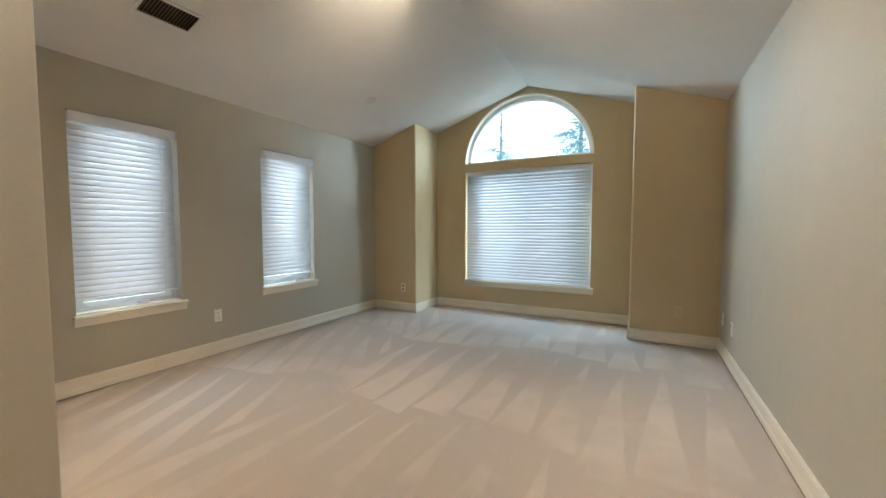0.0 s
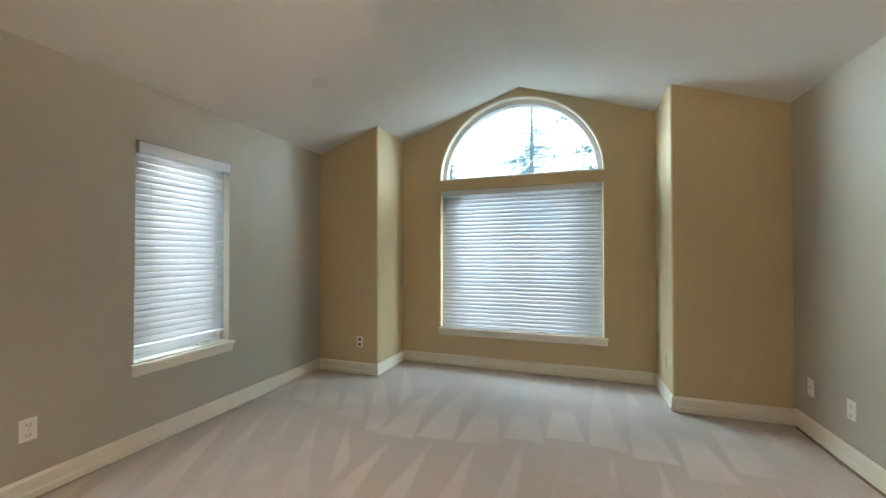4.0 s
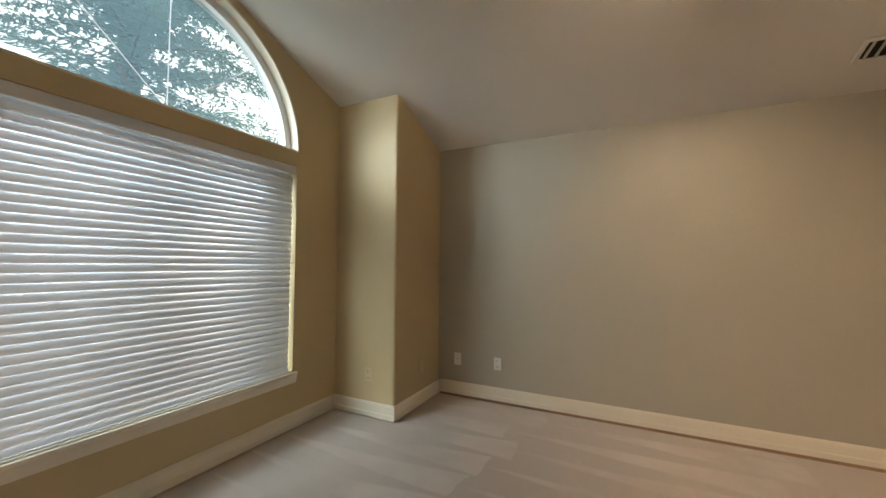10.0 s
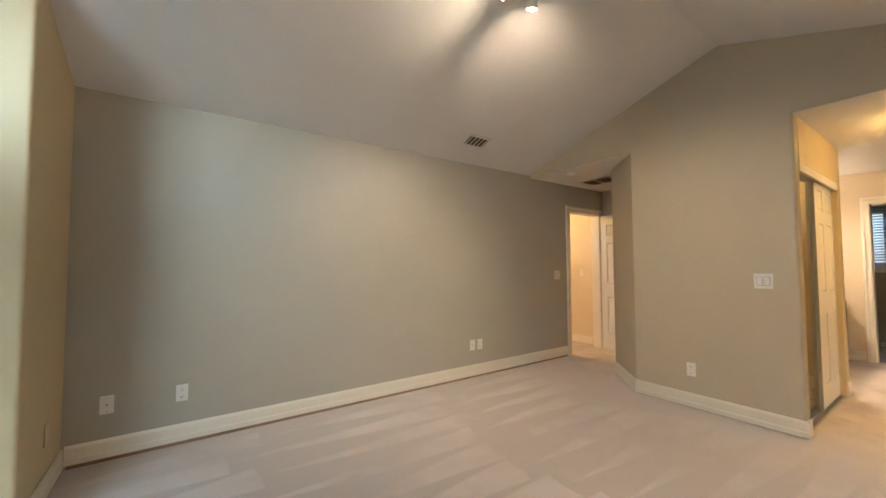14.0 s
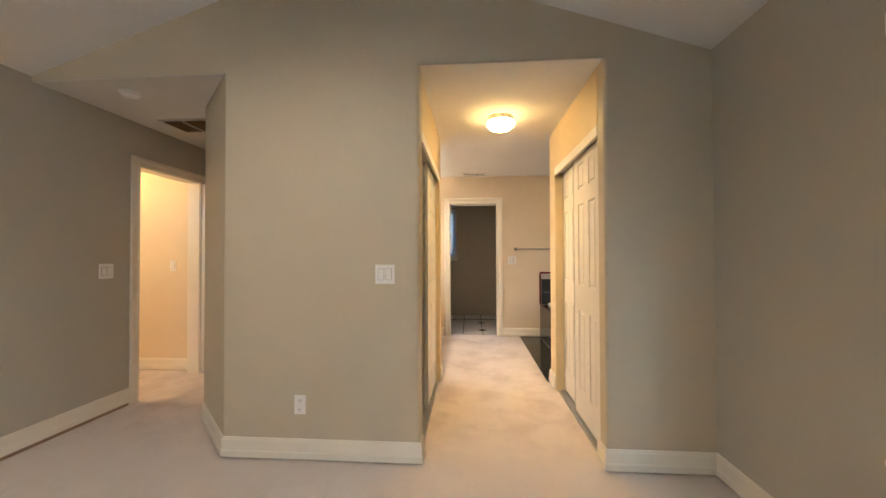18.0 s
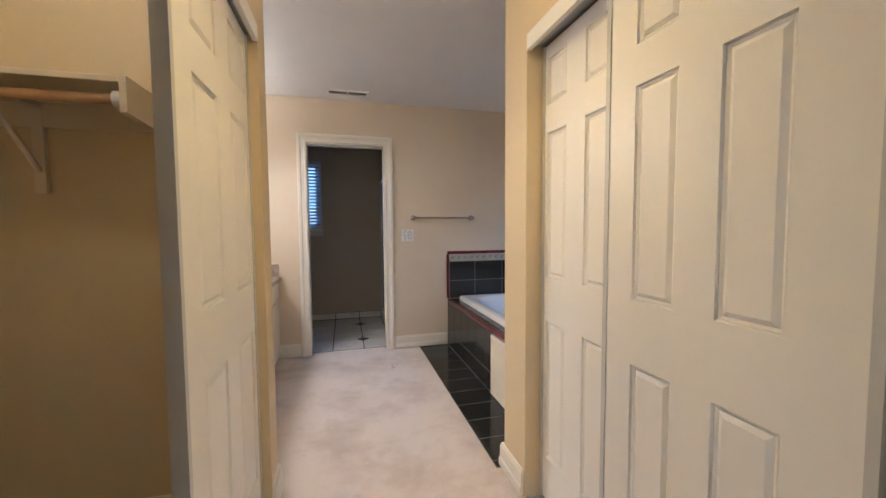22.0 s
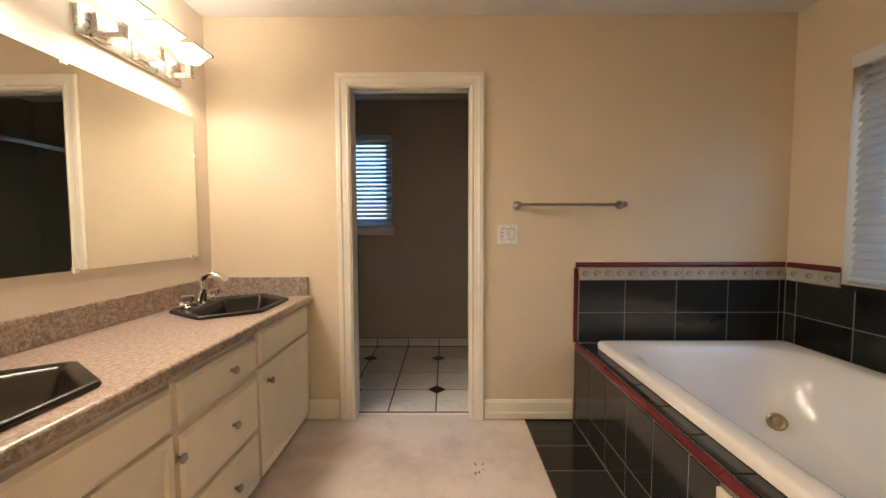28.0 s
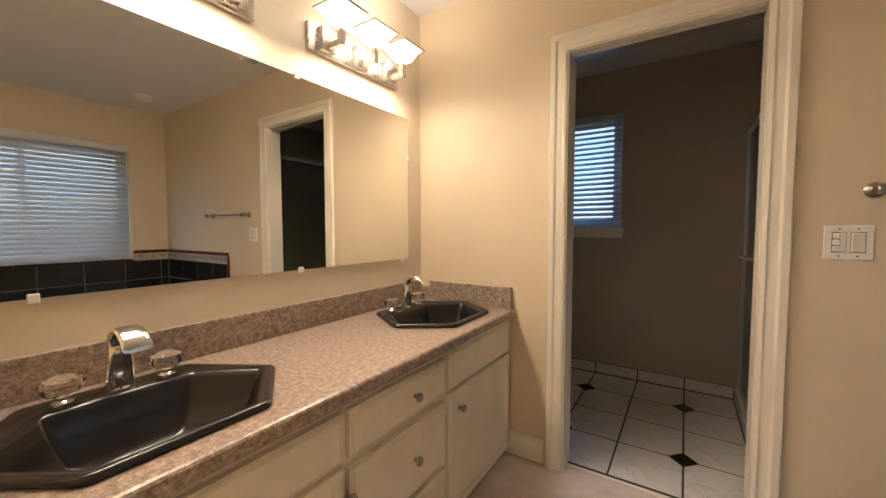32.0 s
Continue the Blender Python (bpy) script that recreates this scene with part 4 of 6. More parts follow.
def loft(bm, rings, cap_first=False, cap_last=False):
    vs = [[bm.verts.new(p) for p in r] for r in rings]
    n = len(vs[0])
    for a, b in zip(vs, vs[1:]):
        for i in range(n):
            bm.faces.new((a[i], a[(i + 1) % n], b[(i + 1) % n], b[i]))
    if cap_first:
        bm.faces.new(vs[0])
    if cap_last:
        bm.faces.new(vs[-1][::-1])
    return bm


def front(bm_y0, bm_y1, z0, z1, x):
    """A shaped drawer or door front: slab with a routed edge, facing -x."""
    bm = bx(x - 0.018, x, bm_y0, bm_y1, z0, z1)
    f = min(bm.faces, key=lambda q: q.calc_center_median().x)
    if f.normal.x > 0:
        f.normal_flip()
    bmesh.ops.inset_individual(bm, faces=[f], thickness=0.006, depth=0.0)
    bmesh.ops.inset_individual(bm, faces=[f], thickness=0.016, depth=0.008)
    return bm


def panel_front(y0, y1, z0, z1, x):
    """A frame and sunk panel door facing -x."""
    bm = bx(x - 0.018, x, y0, y1, z0, z1)
    f = min(bm.faces, key=lambda q: q.calc_center_median().x)
    if f.normal.x > 0:
        f.normal_flip()
    bmesh.ops.inset_individual(bm, faces=[f], thickness=0.004, depth=0.003)
    bmesh.ops.inset_individual(bm, faces=[f], thickness=0.036, depth=0.0)
    bmesh.ops.inset_individual(bm, faces=[f], thickness=0.009, depth=-0.01)
    return bm


def knob(parent, y, z, x):
    m = Matrix.Translation((x, y, z)) @ pose(0, 0, 0, 0, -90, 0)
    bm = lathe(bmesh.new(), [(0.008, 0), (0.006, 0.012), (0.008, 0.016), (0.0155, 0.02), (0.0165, 0.025), (0.013, 0.029), (0, 0.0305)], m, 18)
    box(bm, x - 0.0025, x, y - 0.007, y + 0.007, z - 0.014, z + 0.014, 0.001, 1)
    smooth(part("knob", bm, M_KNOB, parent, "round dark nickel knob"))


def cabinet(y0, y1, label):
    c = thing("vanity_cabinet", (VF, (y0 + y1) / 2, 0), label, "vanity cabinet", "vanity cabinets")
    oy = (y0 + y1) / 2
    dp = BX1 - 0.002 - VF
    a, b = y0 - oy + 0.001, y1 - oy - 0.001
    bm = bx(0.0, 0.018, a, b, 0.03, 0.742)
    box(bm, 0.0185, dp, a, a + 0.016, 0.03, 0.742)
    box(bm, 0.0185, dp, b - 0.016, b, 0.03, 0.742)
    box(bm, 0.0185, dp, a + 0.0165, b - 0.0165, 0.03, 0.05)
    box(bm, 0.03, dp, a, b, 0.002, 0.0295)
    part("body", bm, M_CAB, c)
    return c, oy


c, oy = cabinet(-2.88, -2.25, "cream vanity cabinet with a false front over one door")
part("drawer_front", front(-2.858 - oy, -2.262 - oy, 0.572, 0.73, 0), M_CAB, c)
d = part("door", panel_front(-2.858 - oy, -2.262 - oy, 0.05, 0.558, 0), M_CAB, c)
knob(d, -2.345 - oy, 0.474, -0.018)
c, oy = cabinet(-2.25, -1.735, "cream vanity cabinet with three drawers")
for z0, z1 in ((0.572, 0.712), (0.30, 0.54), (0.045, 0.275)):
    d = part("drawer", front(-2.238 - oy, -1.747 - oy, z0, z1, 0), M_CAB, c)
    knob(d, -2.035 - oy, (z0 + z1) / 2, -0.023)
c, oy = cabinet(-1.735, ENDL - 0.004, "cream vanity cabinet with a false front over two doors")
part("drawer_front", front(-1.723 - oy, ENDL - 0.02 - oy, 0.572, 0.712, 0), M_CAB, c)
for a, b, k in ((-1.723, -1.35, -1.74 + 0.005), (-1.34, ENDL - 0.02, ENDL - 0.06)):
    d = part("door", panel_front(a - oy, b - oy, 0.05, 0.558, 0), M_CAB, c)
    knob(d, k - oy, 0.474, -0.018)

# sinks' outline, long axis along y
SK = [(-1.405, -0.165, 0.03), (-1.405, 0.165, 0.03), (-1.19, 0.315, 0.035), (-0.955, 0.175, 0.03), (-0.955, -0.175, 0.03), (-1.19, -0.315, 0.035)]
SINKS = (-1.385, -2.555)

ct = thing("countertop", (-1.15, -2.0, CT), "mottled brown stone-look countertop with backsplashes", "countertop")
bm = bmesh.new()
# top sheet round the two sink holes: strips between the outer edge and hole outlines
x0, x1, ya, yb = -1.478, BX1 - 0.003, BY + 0.003, ENDL - 0.003
outer_ys = [ya, (SINKS[0] + SINKS[1]) / 2, yb]
for k, sy in enumerate((SINKS[1], SINKS[0])):
    hole = [(p.x, p.y + sy) for p in rounded([(x * 1.0, y, r) for x, y, r in SK])]
    hole = [(-1.18 + (x + 1.18) * 0.9, sy + (y - sy) * 0.9) for x, y in hole]
    lo, hi = outer_ys[k], outer_ys[k + 1]
    ring = []
    for x, y in hole:
        dx, dy = x + 1.18, y - sy
        ts = []
        if abs(dx) > 1e-9:
            ts.append(((x0 + 0.012 if dx < 0 else x1) + 1.18) / dx)
        if abs(dy) > 1e-9:
            ts.append(((lo if dy < 0 else hi) - sy) / dy)
        t = min(v for v in ts if v > 0)
        ring.append((-1.18 + dx * t, sy + dy * t))
    # corners of the outer rectangle
    def nearest(pt):
        return min(range(len(ring)), key=lambda i: (ring[i][0] - pt[0]) ** 2 + (ring[i][1] - pt[1]) ** 2)
    for cpt in ((x0 + 0.012, lo), (x0 + 0.012, hi), (x1, lo), (x1, hi)):
        ring[nearest(cpt)] = cpt
    a = [bm.verts.new((x, y, CT)) for x, y in ring]
    b = [bm.verts.new((x, y, CT)) for x, y in hole]
    c2 = [bm.verts.new((x, y, CT - 0.03)) for x, y in hole]
    n = len(a)
    for i in range(n):
        j = (i + 1) % n
        bm.faces.new((a[i], a[j], b[j], b[i]))
        bm.faces.new((b[i], b[j], c2[j], c2[i]))
# rolled front edge
prof = [(x0 + 0.012, CT), (x0 + 0.005, CT - 0.002), (x0 + 0.001, CT - 0.007), (x0, CT - 0.014), (x0, CT - 0.034), (x0 + 0.004, CT - 0.04), (x0 + 0.02, CT - 0.04)]
va = [[bm.verts.new((x, y, z)) for x, z in prof] for y in (ya, yb)]
for i in range(len(prof) - 1):
    bm.faces.new((va[0][i], va[0][i + 1], va[1][i + 1], va[1][i]))
for r in va:
    bm.faces.new([*r, bm.verts.new((x0 + 0.02, r[0].co.y, CT))])
box(bm, x0 + 0.02, -1.40, ya, yb, CT - 0.0405, CT - 0.032)
bmesh.ops.transform(bm, matrix=Matrix.Translation((1.15, 2.0, -CT)), verts=bm.verts)
part("top", bm, M_LAM, ct)
part("backsplash", bx(BX1 - 0.022 + 1.15, BX1 - 0.002 + 1.15, ya + 2.0, yb + 2.0, 0.0005, 0.115, 0.004), M_LAM, ct)
part("side_splash", bx(x0 + 0.02 + 1.15, BX1 - 0.0225 + 1.15, ya + 2.0, ya + 2.02, 0.0005, 0.115, 0.004), M_LAM, ct)

for sy in SINKS:
    s = thing("sink", (-1.18, sy, CT), "black enamel six-sided drop-in sink", "sink", "bathroom sinks")

    def outline(k, dz, back=0.0, shrink=0.0):
        out = []
        for p in rounded(SK):
            x = -(-1.18 - p.x) * k
            x = x if x < 0 else x * (1 - back / 0.225)
            out.append((x, p.y * k, dz))
        return out

    bm = loft(bmesh.new(), [outline(0.99, 0.001), outline(1.0, 0.008), outline(0.985, 0.016), outline(0.95, 0.018), outline(0.90, 0.015, 0.055), outline(0.86, 0.010, 0.062), outline(0.84, 0.0, 0.066),
                            outline(0.78, -0.055, 0.07), outline(0.68, -0.105, 0.07), outline(0.5, -0.128, 0.06), outline(0.1, -0.135, 0.01)], False, True)
    smooth(part("basin", bm, M_SINK, s), 60)
    part("drain", lathe(bmesh.new(), [(0.0, 0.004), (0.012, 0.004), (0.021, 0.003), (0.022, 0.0)], Matrix.Translation((-0.01, 0, -0.135))), M_CHROME, s, "chrome drain ring")
    # faucet on the back deck
    f = thing("faucet", (-1.0, sy, CT + 0.0145), "chrome arched faucet with clear crystal handles", "faucet", "sink faucets")
    bm = bmesh.new()
    secs = []
    for i in range(17):
        t = i / 16
        if t < 0.4:
            k = t / 0.4
            px, pz, w, h = -0.012 * math.sin(k * 1.5), 0.1 * k, 0.022 - 0.005 * k, 0.016 - 0.004 * k
            ang = 90
        else:
            k = (t - 0.4) / 0.6
            th = math.pi * (1 - 0.80 * k)
            px, pz = -0.012 - 0.052 * (1 + math.cos(th)), 0.1 + 0.045 * math.sin(th) - 0.018 * k * k
            ang = 90 + 80 * k
            w, h = 0.017 + 0.004 * k, 0.011 - 0.004 * k
        d2 = (math.cos(radians(ang)) * 1.0, math.sin(radians(ang)))
        nrm = (-d2[1], d2[0])
        ring = []
        for q in range(12):
            ca, sa = math.cos(2 * math.pi * q / 12), math.sin(2 * math.pi * q / 12)
            ca = math.copysign(abs(ca) ** 0.6, ca)
            sa = math.copysign(abs(sa) ** 0.6, sa)
            ring.append((px + nrm[0] * h * sa, w * ca, pz + nrm[1] * h * sa))
        secs.append([(a * 1.3, b * 1.45, c * 1.18) for a, b, c in ring])
    smooth(part("spout", loft(bm, secs, True, True), M_CHROME, f), 50)
    part("base", lathe(bmesh.new(), [(0.028, 0), (0.028, 0.004), (0.022, 0.008), (0, 0.008)]), M_CHROME, f)
    for oyy in (-0.105, 0.105):
        part("handle_base", lathe(bmesh.new(), [(0.021, 0), (0.021, 0.004), (0.009, 0.008), (0.009, 0.022), (0, 0.022)], Matrix.Translation((0.0, oyy, 0))), M_CHROME, f)
        part("handle", lathe(bmesh.new(), [(0.014, 0.016), (0.030, 0.024), (0.040, 0.036), (0.042, 0.046), (0.036, 0.058), (0.030, 0.060), (0.018, 0.066), (0, 0.067)], Matrix.Translation((0.0, oyy, 0)), 10), M_CRYSTAL, f, "clear faceted crystal handle")

# mirror
mi = thing("mirror", (BX1, -2.0, 1.0), "large frameless wall mirror held by clear clips", "mirror")
MY0, MY1, MZ0, MZ1 = -2.752, ENDL - 0.03, 1.038, 1.83
part("glass", bx(-0.007, -0.002, MY0 + 2, MY1 + 2, MZ0 - 1, MZ1 - 1), M_MIRROR, mi)
for y, z in ((-1.265, MZ0), (-2.03, MZ0), (-2.70, MZ0), (-1.27, MZ1), (-2.03, MZ1)):
    part("clip", bx(-0.014, -0.001, y + 2 - 0.011, y + 2 + 0.011, z - 1 - 0.012, z - 1 + 0.012, 0.003), M_WHITE, mi, "small clear plastic clip")
part("clip", bx(-0.014, -0.001, MY0 + 2 - 0.01, MY0 + 2 + 0.006, 0.60, 0.625, 0.003), M_WHITE, mi, "small clear plastic clip")

# vanity lights
M_RIM = paint("cream_glass_rim", (0.62, 0.55, 0.44), 0.25, 0.03)
for yc in (-2.365, -1.565):
    vl = thing("vanity_light", (BX1, yc, 2.016), "brushed nickel light bar with three lit square glass shades", "wall lamp", "vanity lights")
    part("back_plate", bx(-0.022, -0.001, -0.285, 0.285, -0.058, 0.058, 0.004), M_NICKEL, vl)
    for o in (-0.2, 0.0, 0.2):
        bm = bx(-0.135, -0.0225, o - 0.012, o + 0.012, -0.042, -0.018)
        box(bm, -0.135, -0.111, o - 0.012, o + 0.012, -0.018, 0.035)
        box(bm, -0.05, -0.0225, o - 0.035, o + 0.035, -0.05, 0.05, 0.002, 1)
        arm = part("arm", bm, M_NICKEL, vl)
        rings = []
        for h, z in ((0.03, 0.036), (0.034, 0.04), (0.058, 0.085), (0.074, 0.1), (0.074, 0.105), (0.056, 0.1), (0.03, 0.05)):
            rings.append([(-0.123 + a * h, o + b * h, z) for a, b in ((-1, -1), (1, -1), (1, 1), (-1, 1))])
        part("shade", loft(bmesh.new(), rings, True, True), M_BULB, vl, "glowing frosted square glass shade")
        rb = bmesh.new()
        for a0, a1, b0, b1 in ((-0.080, 0.080, -0.080, -0.0745), (-0.080, 0.080, 0.0745, 0.080), (-0.080, -0.0745, -0.0744, 0.0744), (0.0745, 0.080, -0.0744, 0.0744)):
            box(rb, -0.123 + a0, -0.123 + a1, o + b0, o + b1, 0.097, 0.106)
        part("shade_rim", rb, M_RIM, vl, "cream glass rim of the shade")

# ---- bathroom: bath ----
TF = -3.095
DZ = 0.49
tub_base = bmesh.new()
box(tub_base, BX0 + 0.001, TF - 0.009, BY + 0.001, BY + 0.10, 0.001, DZ - 0.009)
box(tub_base, TF - 0.12, TF - 0.009, BY + 0.10, ENDR - 0.001, 0.001, DZ - 0.009)
box(tub_base, BX0 + 0.001, BX0 + 0.075, BY + 0.10, ENDR - 0.001, 0.001, DZ - 0.009)
box(tub_base, BX0 + 0.075, TF - 0.12, -1.17, ENDR - 0.001, 0.001, DZ - 0.009)
deck = structure("bath_deck", tub_base, M_GROUT, "built-in bath surround faced with black tile", "bath surround")

TX0, TX1, TY0, TY1 = -4.30, -3.193, BY + 0.095, -1.165
tub = thing("bathtub", ((TX0 + TX1) / 2, (TY0 + TY1) / 2, DZ), "glossy white acrylic whirlpool tub with brass jets", "bathtub")
hx, hy = (TX1 - TX0) / 2, (TY1 - TY0) / 2


def tub_ring(ax, ay, r, z, cx=0.0, cy=0.0):
    pts = rounded([(-ax, -ay, r), (ax, -ay, r), (ax, ay, r), (-ax, ay, r)])
    return [(p.x + cx, p.y + cy, z) for p in pts]


rings = [tub_ring(hx, hy, 0.03, 0.002), tub_ring(hx, hy, 0.03, 0.030), tub_ring(hx - 0.006, hy - 0.006, 0.03, 0.040), tub_ring(hx - 0.02, hy - 0.02, 0.035, 0.044),
         tub_ring(hx - 0.085, hy - 0.10, 0.22, 0.042), tub_ring(hx - 0.10, hy - 0.115, 0.24, 0.034), tub_ring(hx - 0.115, hy - 0.135, 0.26, 0.0),
         tub_ring(hx - 0.15, hy - 0.19, 0.27, -0.15), tub_ring(hx - 0.19, hy - 0.26, 0.27, -0.32), tub_ring(hx - 0.25, hy - 0.34, 0.26, -0.385), tub_ring(hx - 0.33, hy - 0.44, 0.2, -0.40), tub_ring(0.05, 0.08, 0.02, -0.405)]
smooth(part("shell", loft(bmesh.new(), rings, False, True), M_TUB, tub), 55)


def jet(x, y, z, m):
    j = lathe(bmesh.new(), [(0.042, 0.0), (0.043, 0.008), (0.036, 0.012), (0.028, 0.006), (0.022, 0.006), (0.018, 0.014), (0.008, 0.016), (0.006, 0.004), (0, 0.004)], Matrix.Translation((x, y, z)) @ m, 24)
    smooth(part("jet", j, M_BRASS, tub, "tarnished brass whirlpool jet"))


jet(-0.25, -hy + 0.312, -0.29, pose(0, 0, 0, 0, 0, -36) @ pose(0, 0, 0, -72, 0, 0))
jet(-hx + 0.128, -0.10, -0.045, pose(0, 0, 0, 0, 80, 0))
jet(-hx + 0.15, 0.42, -0.19, pose(0, 0, 0, 0, 75, 0))
jet(hx - 0.15, -0.3, -0.19, pose(0, 0, 0, 0, -75, 0))

# access panel
ap = bx(TF + 0.001, TF + 0.012, -1.645, ENDR - 0.02, 0.004, 0.448)
f = max(ap.faces, key=lambda q: q.calc_center_median().x)
if f.normal.x < 0:
    f.normal_flip()
bmesh.ops.inset_individual(ap, faces=[f], thickness=0.012, depth=0.004)
bmesh.ops.inset_individual(ap, faces=[f], thickness=0.02, depth=0.0)
bmesh.ops.inset_individual(ap, faces=[f], thickness=0.008, depth=-0.005)
pan = thing("access_panel", (TF, -1.24, 0.0), "cream moulded access panel on the bath surround", "access panel")
bmesh.ops.transform(ap, matrix=Matrix.Translation((-TF, 1.24, 0)), verts=ap.verts)
part("panel", ap, M_CAB, pan)
for yy in (-0.36, 0.38):
    for zz in (0.04, 0.41):
        part("screw", cyl(bmesh.new(), (0.0155, yy, zz), (0.0185, yy, zz), 0.005, seg=10), M_NICKEL, pan, "small nickel screw head")

# towel bar
tb = thing("towel_bar", (-3.045, BY, 1.334), "brushed nickel towel bar on round posts", "towel bar")
for o in (-0.31, 0.31):
    bm = lathe(bmesh.new(), [(0.026, 0.001), (0.026, 0.006), (0.018, 0.012), (0.011, 0.02), (0.011, 0.05), (0.0165, 0.056), (0.0165, 0.075), (0.01, 0.082), (0, 0.083)], Matrix.Translation((o, 0, 0)) @ pose(0, 0, 0, -90, 0, 0))
    smooth(part("post", bm, M_KNOB, tb))
part("bar", cyl(bmesh.new(), (-0.31, 0.066, 0), (0.31, 0.066, 0), 0.0085), M_KNOB, tb)

# ---- shower room ----
sw = thing("shower_enclosure", (-2.56, TY, 0), "framed shower enclosure with clouded glass door", "shower")
SL = (BY - 0.12) - TY
part("curb", bx(-0.08, 0.03, 0.002, SL - 0.002, 0.002, 0.09, 0.006), M_TUB, sw, "white acrylic shower curb")
bm = bmesh.new()
for a, b in ((0.002, 0.03), (0.60, 0.63), (SL - 0.03, SL - 0.002)):
    box(bm, -0.02, 0.015, a, b, 0.091, 1.86)
box(bm, -0.02, 0.015, 0.0305, 0.5995, 1.83, 1.86)
box(bm, -0.02, 0.015, 0.6305, SL - 0.0305, 1.83, 1.86)
box(bm, -0.02, 0.015, 0.0305, 0.5995, 0.091, 0.115)
box(bm, -0.02, 0.015, 0.6305, SL - 0.0305, 0.091, 0.115)
part("frame", bm, M_STEEL, sw)
for a, b in ((0.031, 0.599), (0.631, SL - 0.031)):
    part("glass", bx(-0.006, 0.0, a, b, 0.116, 1.829), M_SHOWER, sw)
bm = cyl(bmesh.new(), (0.055, 0.30, 1.03), (0.055, 0.56, 1.03), 0.008)
for a in (0.33, 0.53):
    cyl(bm, (0.001, a, 1.03), (0.055, a, 1.03), 0.009)
part("handle", bm, M_NICKEL, sw, "nickel towel-bar handle")

# ---- tiled faces ----
def tile_mesh(name, w, h, t, mat, bev=0.0015):
    """Tile in the x-z plane, face towards -y, back at y = 0."""
    bm = bx(-w / 2, w / 2, -t, 0, -h / 2, h / 2, bev, 1)
    me = bpy.data.meshes.new(name)
    bmesh.ops.recalc_face_normals(bm, faces=bm.faces)
    bm.to_mesh(me)
    bm.free()
    me.materials.append(mat)
    return me


_tiles = {}


def tile(name, parent, w, h, mat, m, t=0.008):
    key = (name, round(w, 4), round(h, 4), t)
    if key not in _tiles:
        _tiles[key] = tile_mesh(name, w, h, t, mat)
    return shared(name, _tiles[key], parent, m)


G = 0.006
# faces: pose that turns the tile's -y face into the room
TO_N, TO_E, UP = pose(0, 0, 0, 0, 0, 180), pose(0, 0, 0, 0, 0, 90), pose(0, 0, 0, -90, 0, 0)
splash = thing("bath_tile_splash", (TF, BY, 0.48), "black tile splash with burgundy liner and relief border", "tile splash", "", "structure")
inv = Matrix.Translation(-splash.location)
part("backing", bx(BX0 - TF + 0.001, -0.004, 0.0005, 0.0093, 0.008, 0.436), M_GROUT, splash)
part("backing", bx(BX0 - TF + 0.0005, BX0 - TF + 0.0093, 0.0035, ENDR - BY - 0.001, 0.008, 0.417), M_GROUT, splash)
part("backing", bx(BX0 - TF + 0.0005, BX0 - TF + 0.003, 0.0035, 0.32, 0.4185, 0.497), M_GROUT, splash)
rows = ((0.49, 0.677), (0.677, 0.878))
cols = [-3.117, -3.399, -3.711, -4.025, -4.336, BX0 + 0.011]
for a, b in zip(cols, cols[1:]):
    for z0, z1 in rows:
        tile("tile", splash, a - b - G, z1 - z0 - G, M_BLACKTILE, inv @ Matrix.Translation(((a + b) / 2, BY + 0.003, (z0 + z1) / 2)) @ TO_N)
ys = [BY + 0.011, -2.80]
while ys[-1] < ENDR - 0.32:
    ys.append(ys[-1] + 0.315)
ys.append(ENDR - 0.002)
for a, b in zip(ys, ys[1:]):
    if b - a < 0.012:
        continue
    for z0, z1 in rows:
        tile("tile", splash, b - a - G, z1 - z0 - G, M_BLACKTILE, inv @ Matrix.Translation((BX0 + 0.003, (a + b) / 2, (z0 + z1) / 2)) @ TO_E)
# relief border pieces and burgundy liners
def border(m, w):
    if w < 0.03:
        return
    key = ("border_tile", round(w, 4))
    if key not in _tiles:
        bm = bx(-w / 2, w / 2, -0.008, 0, -0.0365, 0.0365, 0.0015, 1)
        for zz in (-0.030, 0.030):
            box(bm, -w / 2 + 0.001, w / 2 - 0.001, -0.0105, -0.0081, zz - 0.003, zz + 0.003)
        me = bpy.data.meshes.new("border_tile")
        bmesh.ops.recalc_face_normals(bm, faces=bm.faces)
        bm.to_mesh(me)
        bm.free()
        me.materials.append(M_BORDER)
        sb = bmesh.new()
        k = max(1, round(w / 0.075))
        for q in range(k):
            cx = -w / 2 + w * (q + 0.5) / k
            for rr, ph, turn in ((0.019, 0, 1), (0.011, 40, -1)):
                prev = None
                for s_ in range(13):
                    a = radians(ph + 25 * s_) * turn
                    p = Vector((cx + (rr * (1 - s_ / 20)) * math.cos(a) * 1.25, -0.0085, (rr * (1 - s_ / 20)) * math.sin(a)))
                    if prev is not None:
                        d_ = p - prev
                        mid = (p + prev) / 2
                        ang = math.atan2(d_.z, d_.x)
                        bmesh.ops.create_cube(sb, size=1, matrix=Matrix.Translation(mid) @ Matrix.Rotation(-ang, 4, "Y") @ Matrix.Diagonal((d_.length * 1.2, 0.004, 0.0042, 1)))
                    prev = p
        sm = bpy.data.meshes.new("scroll_relief")
        sb.to_mesh(sm)
        sb.free()
        sm.materials.append(M_BORDERDK)
        _tiles[key] = (me, sm)
    o = shared("border_tile", _tiles[key][0], splash, m)
    shared("scroll_relief", _tiles[key][1], o, Matrix())


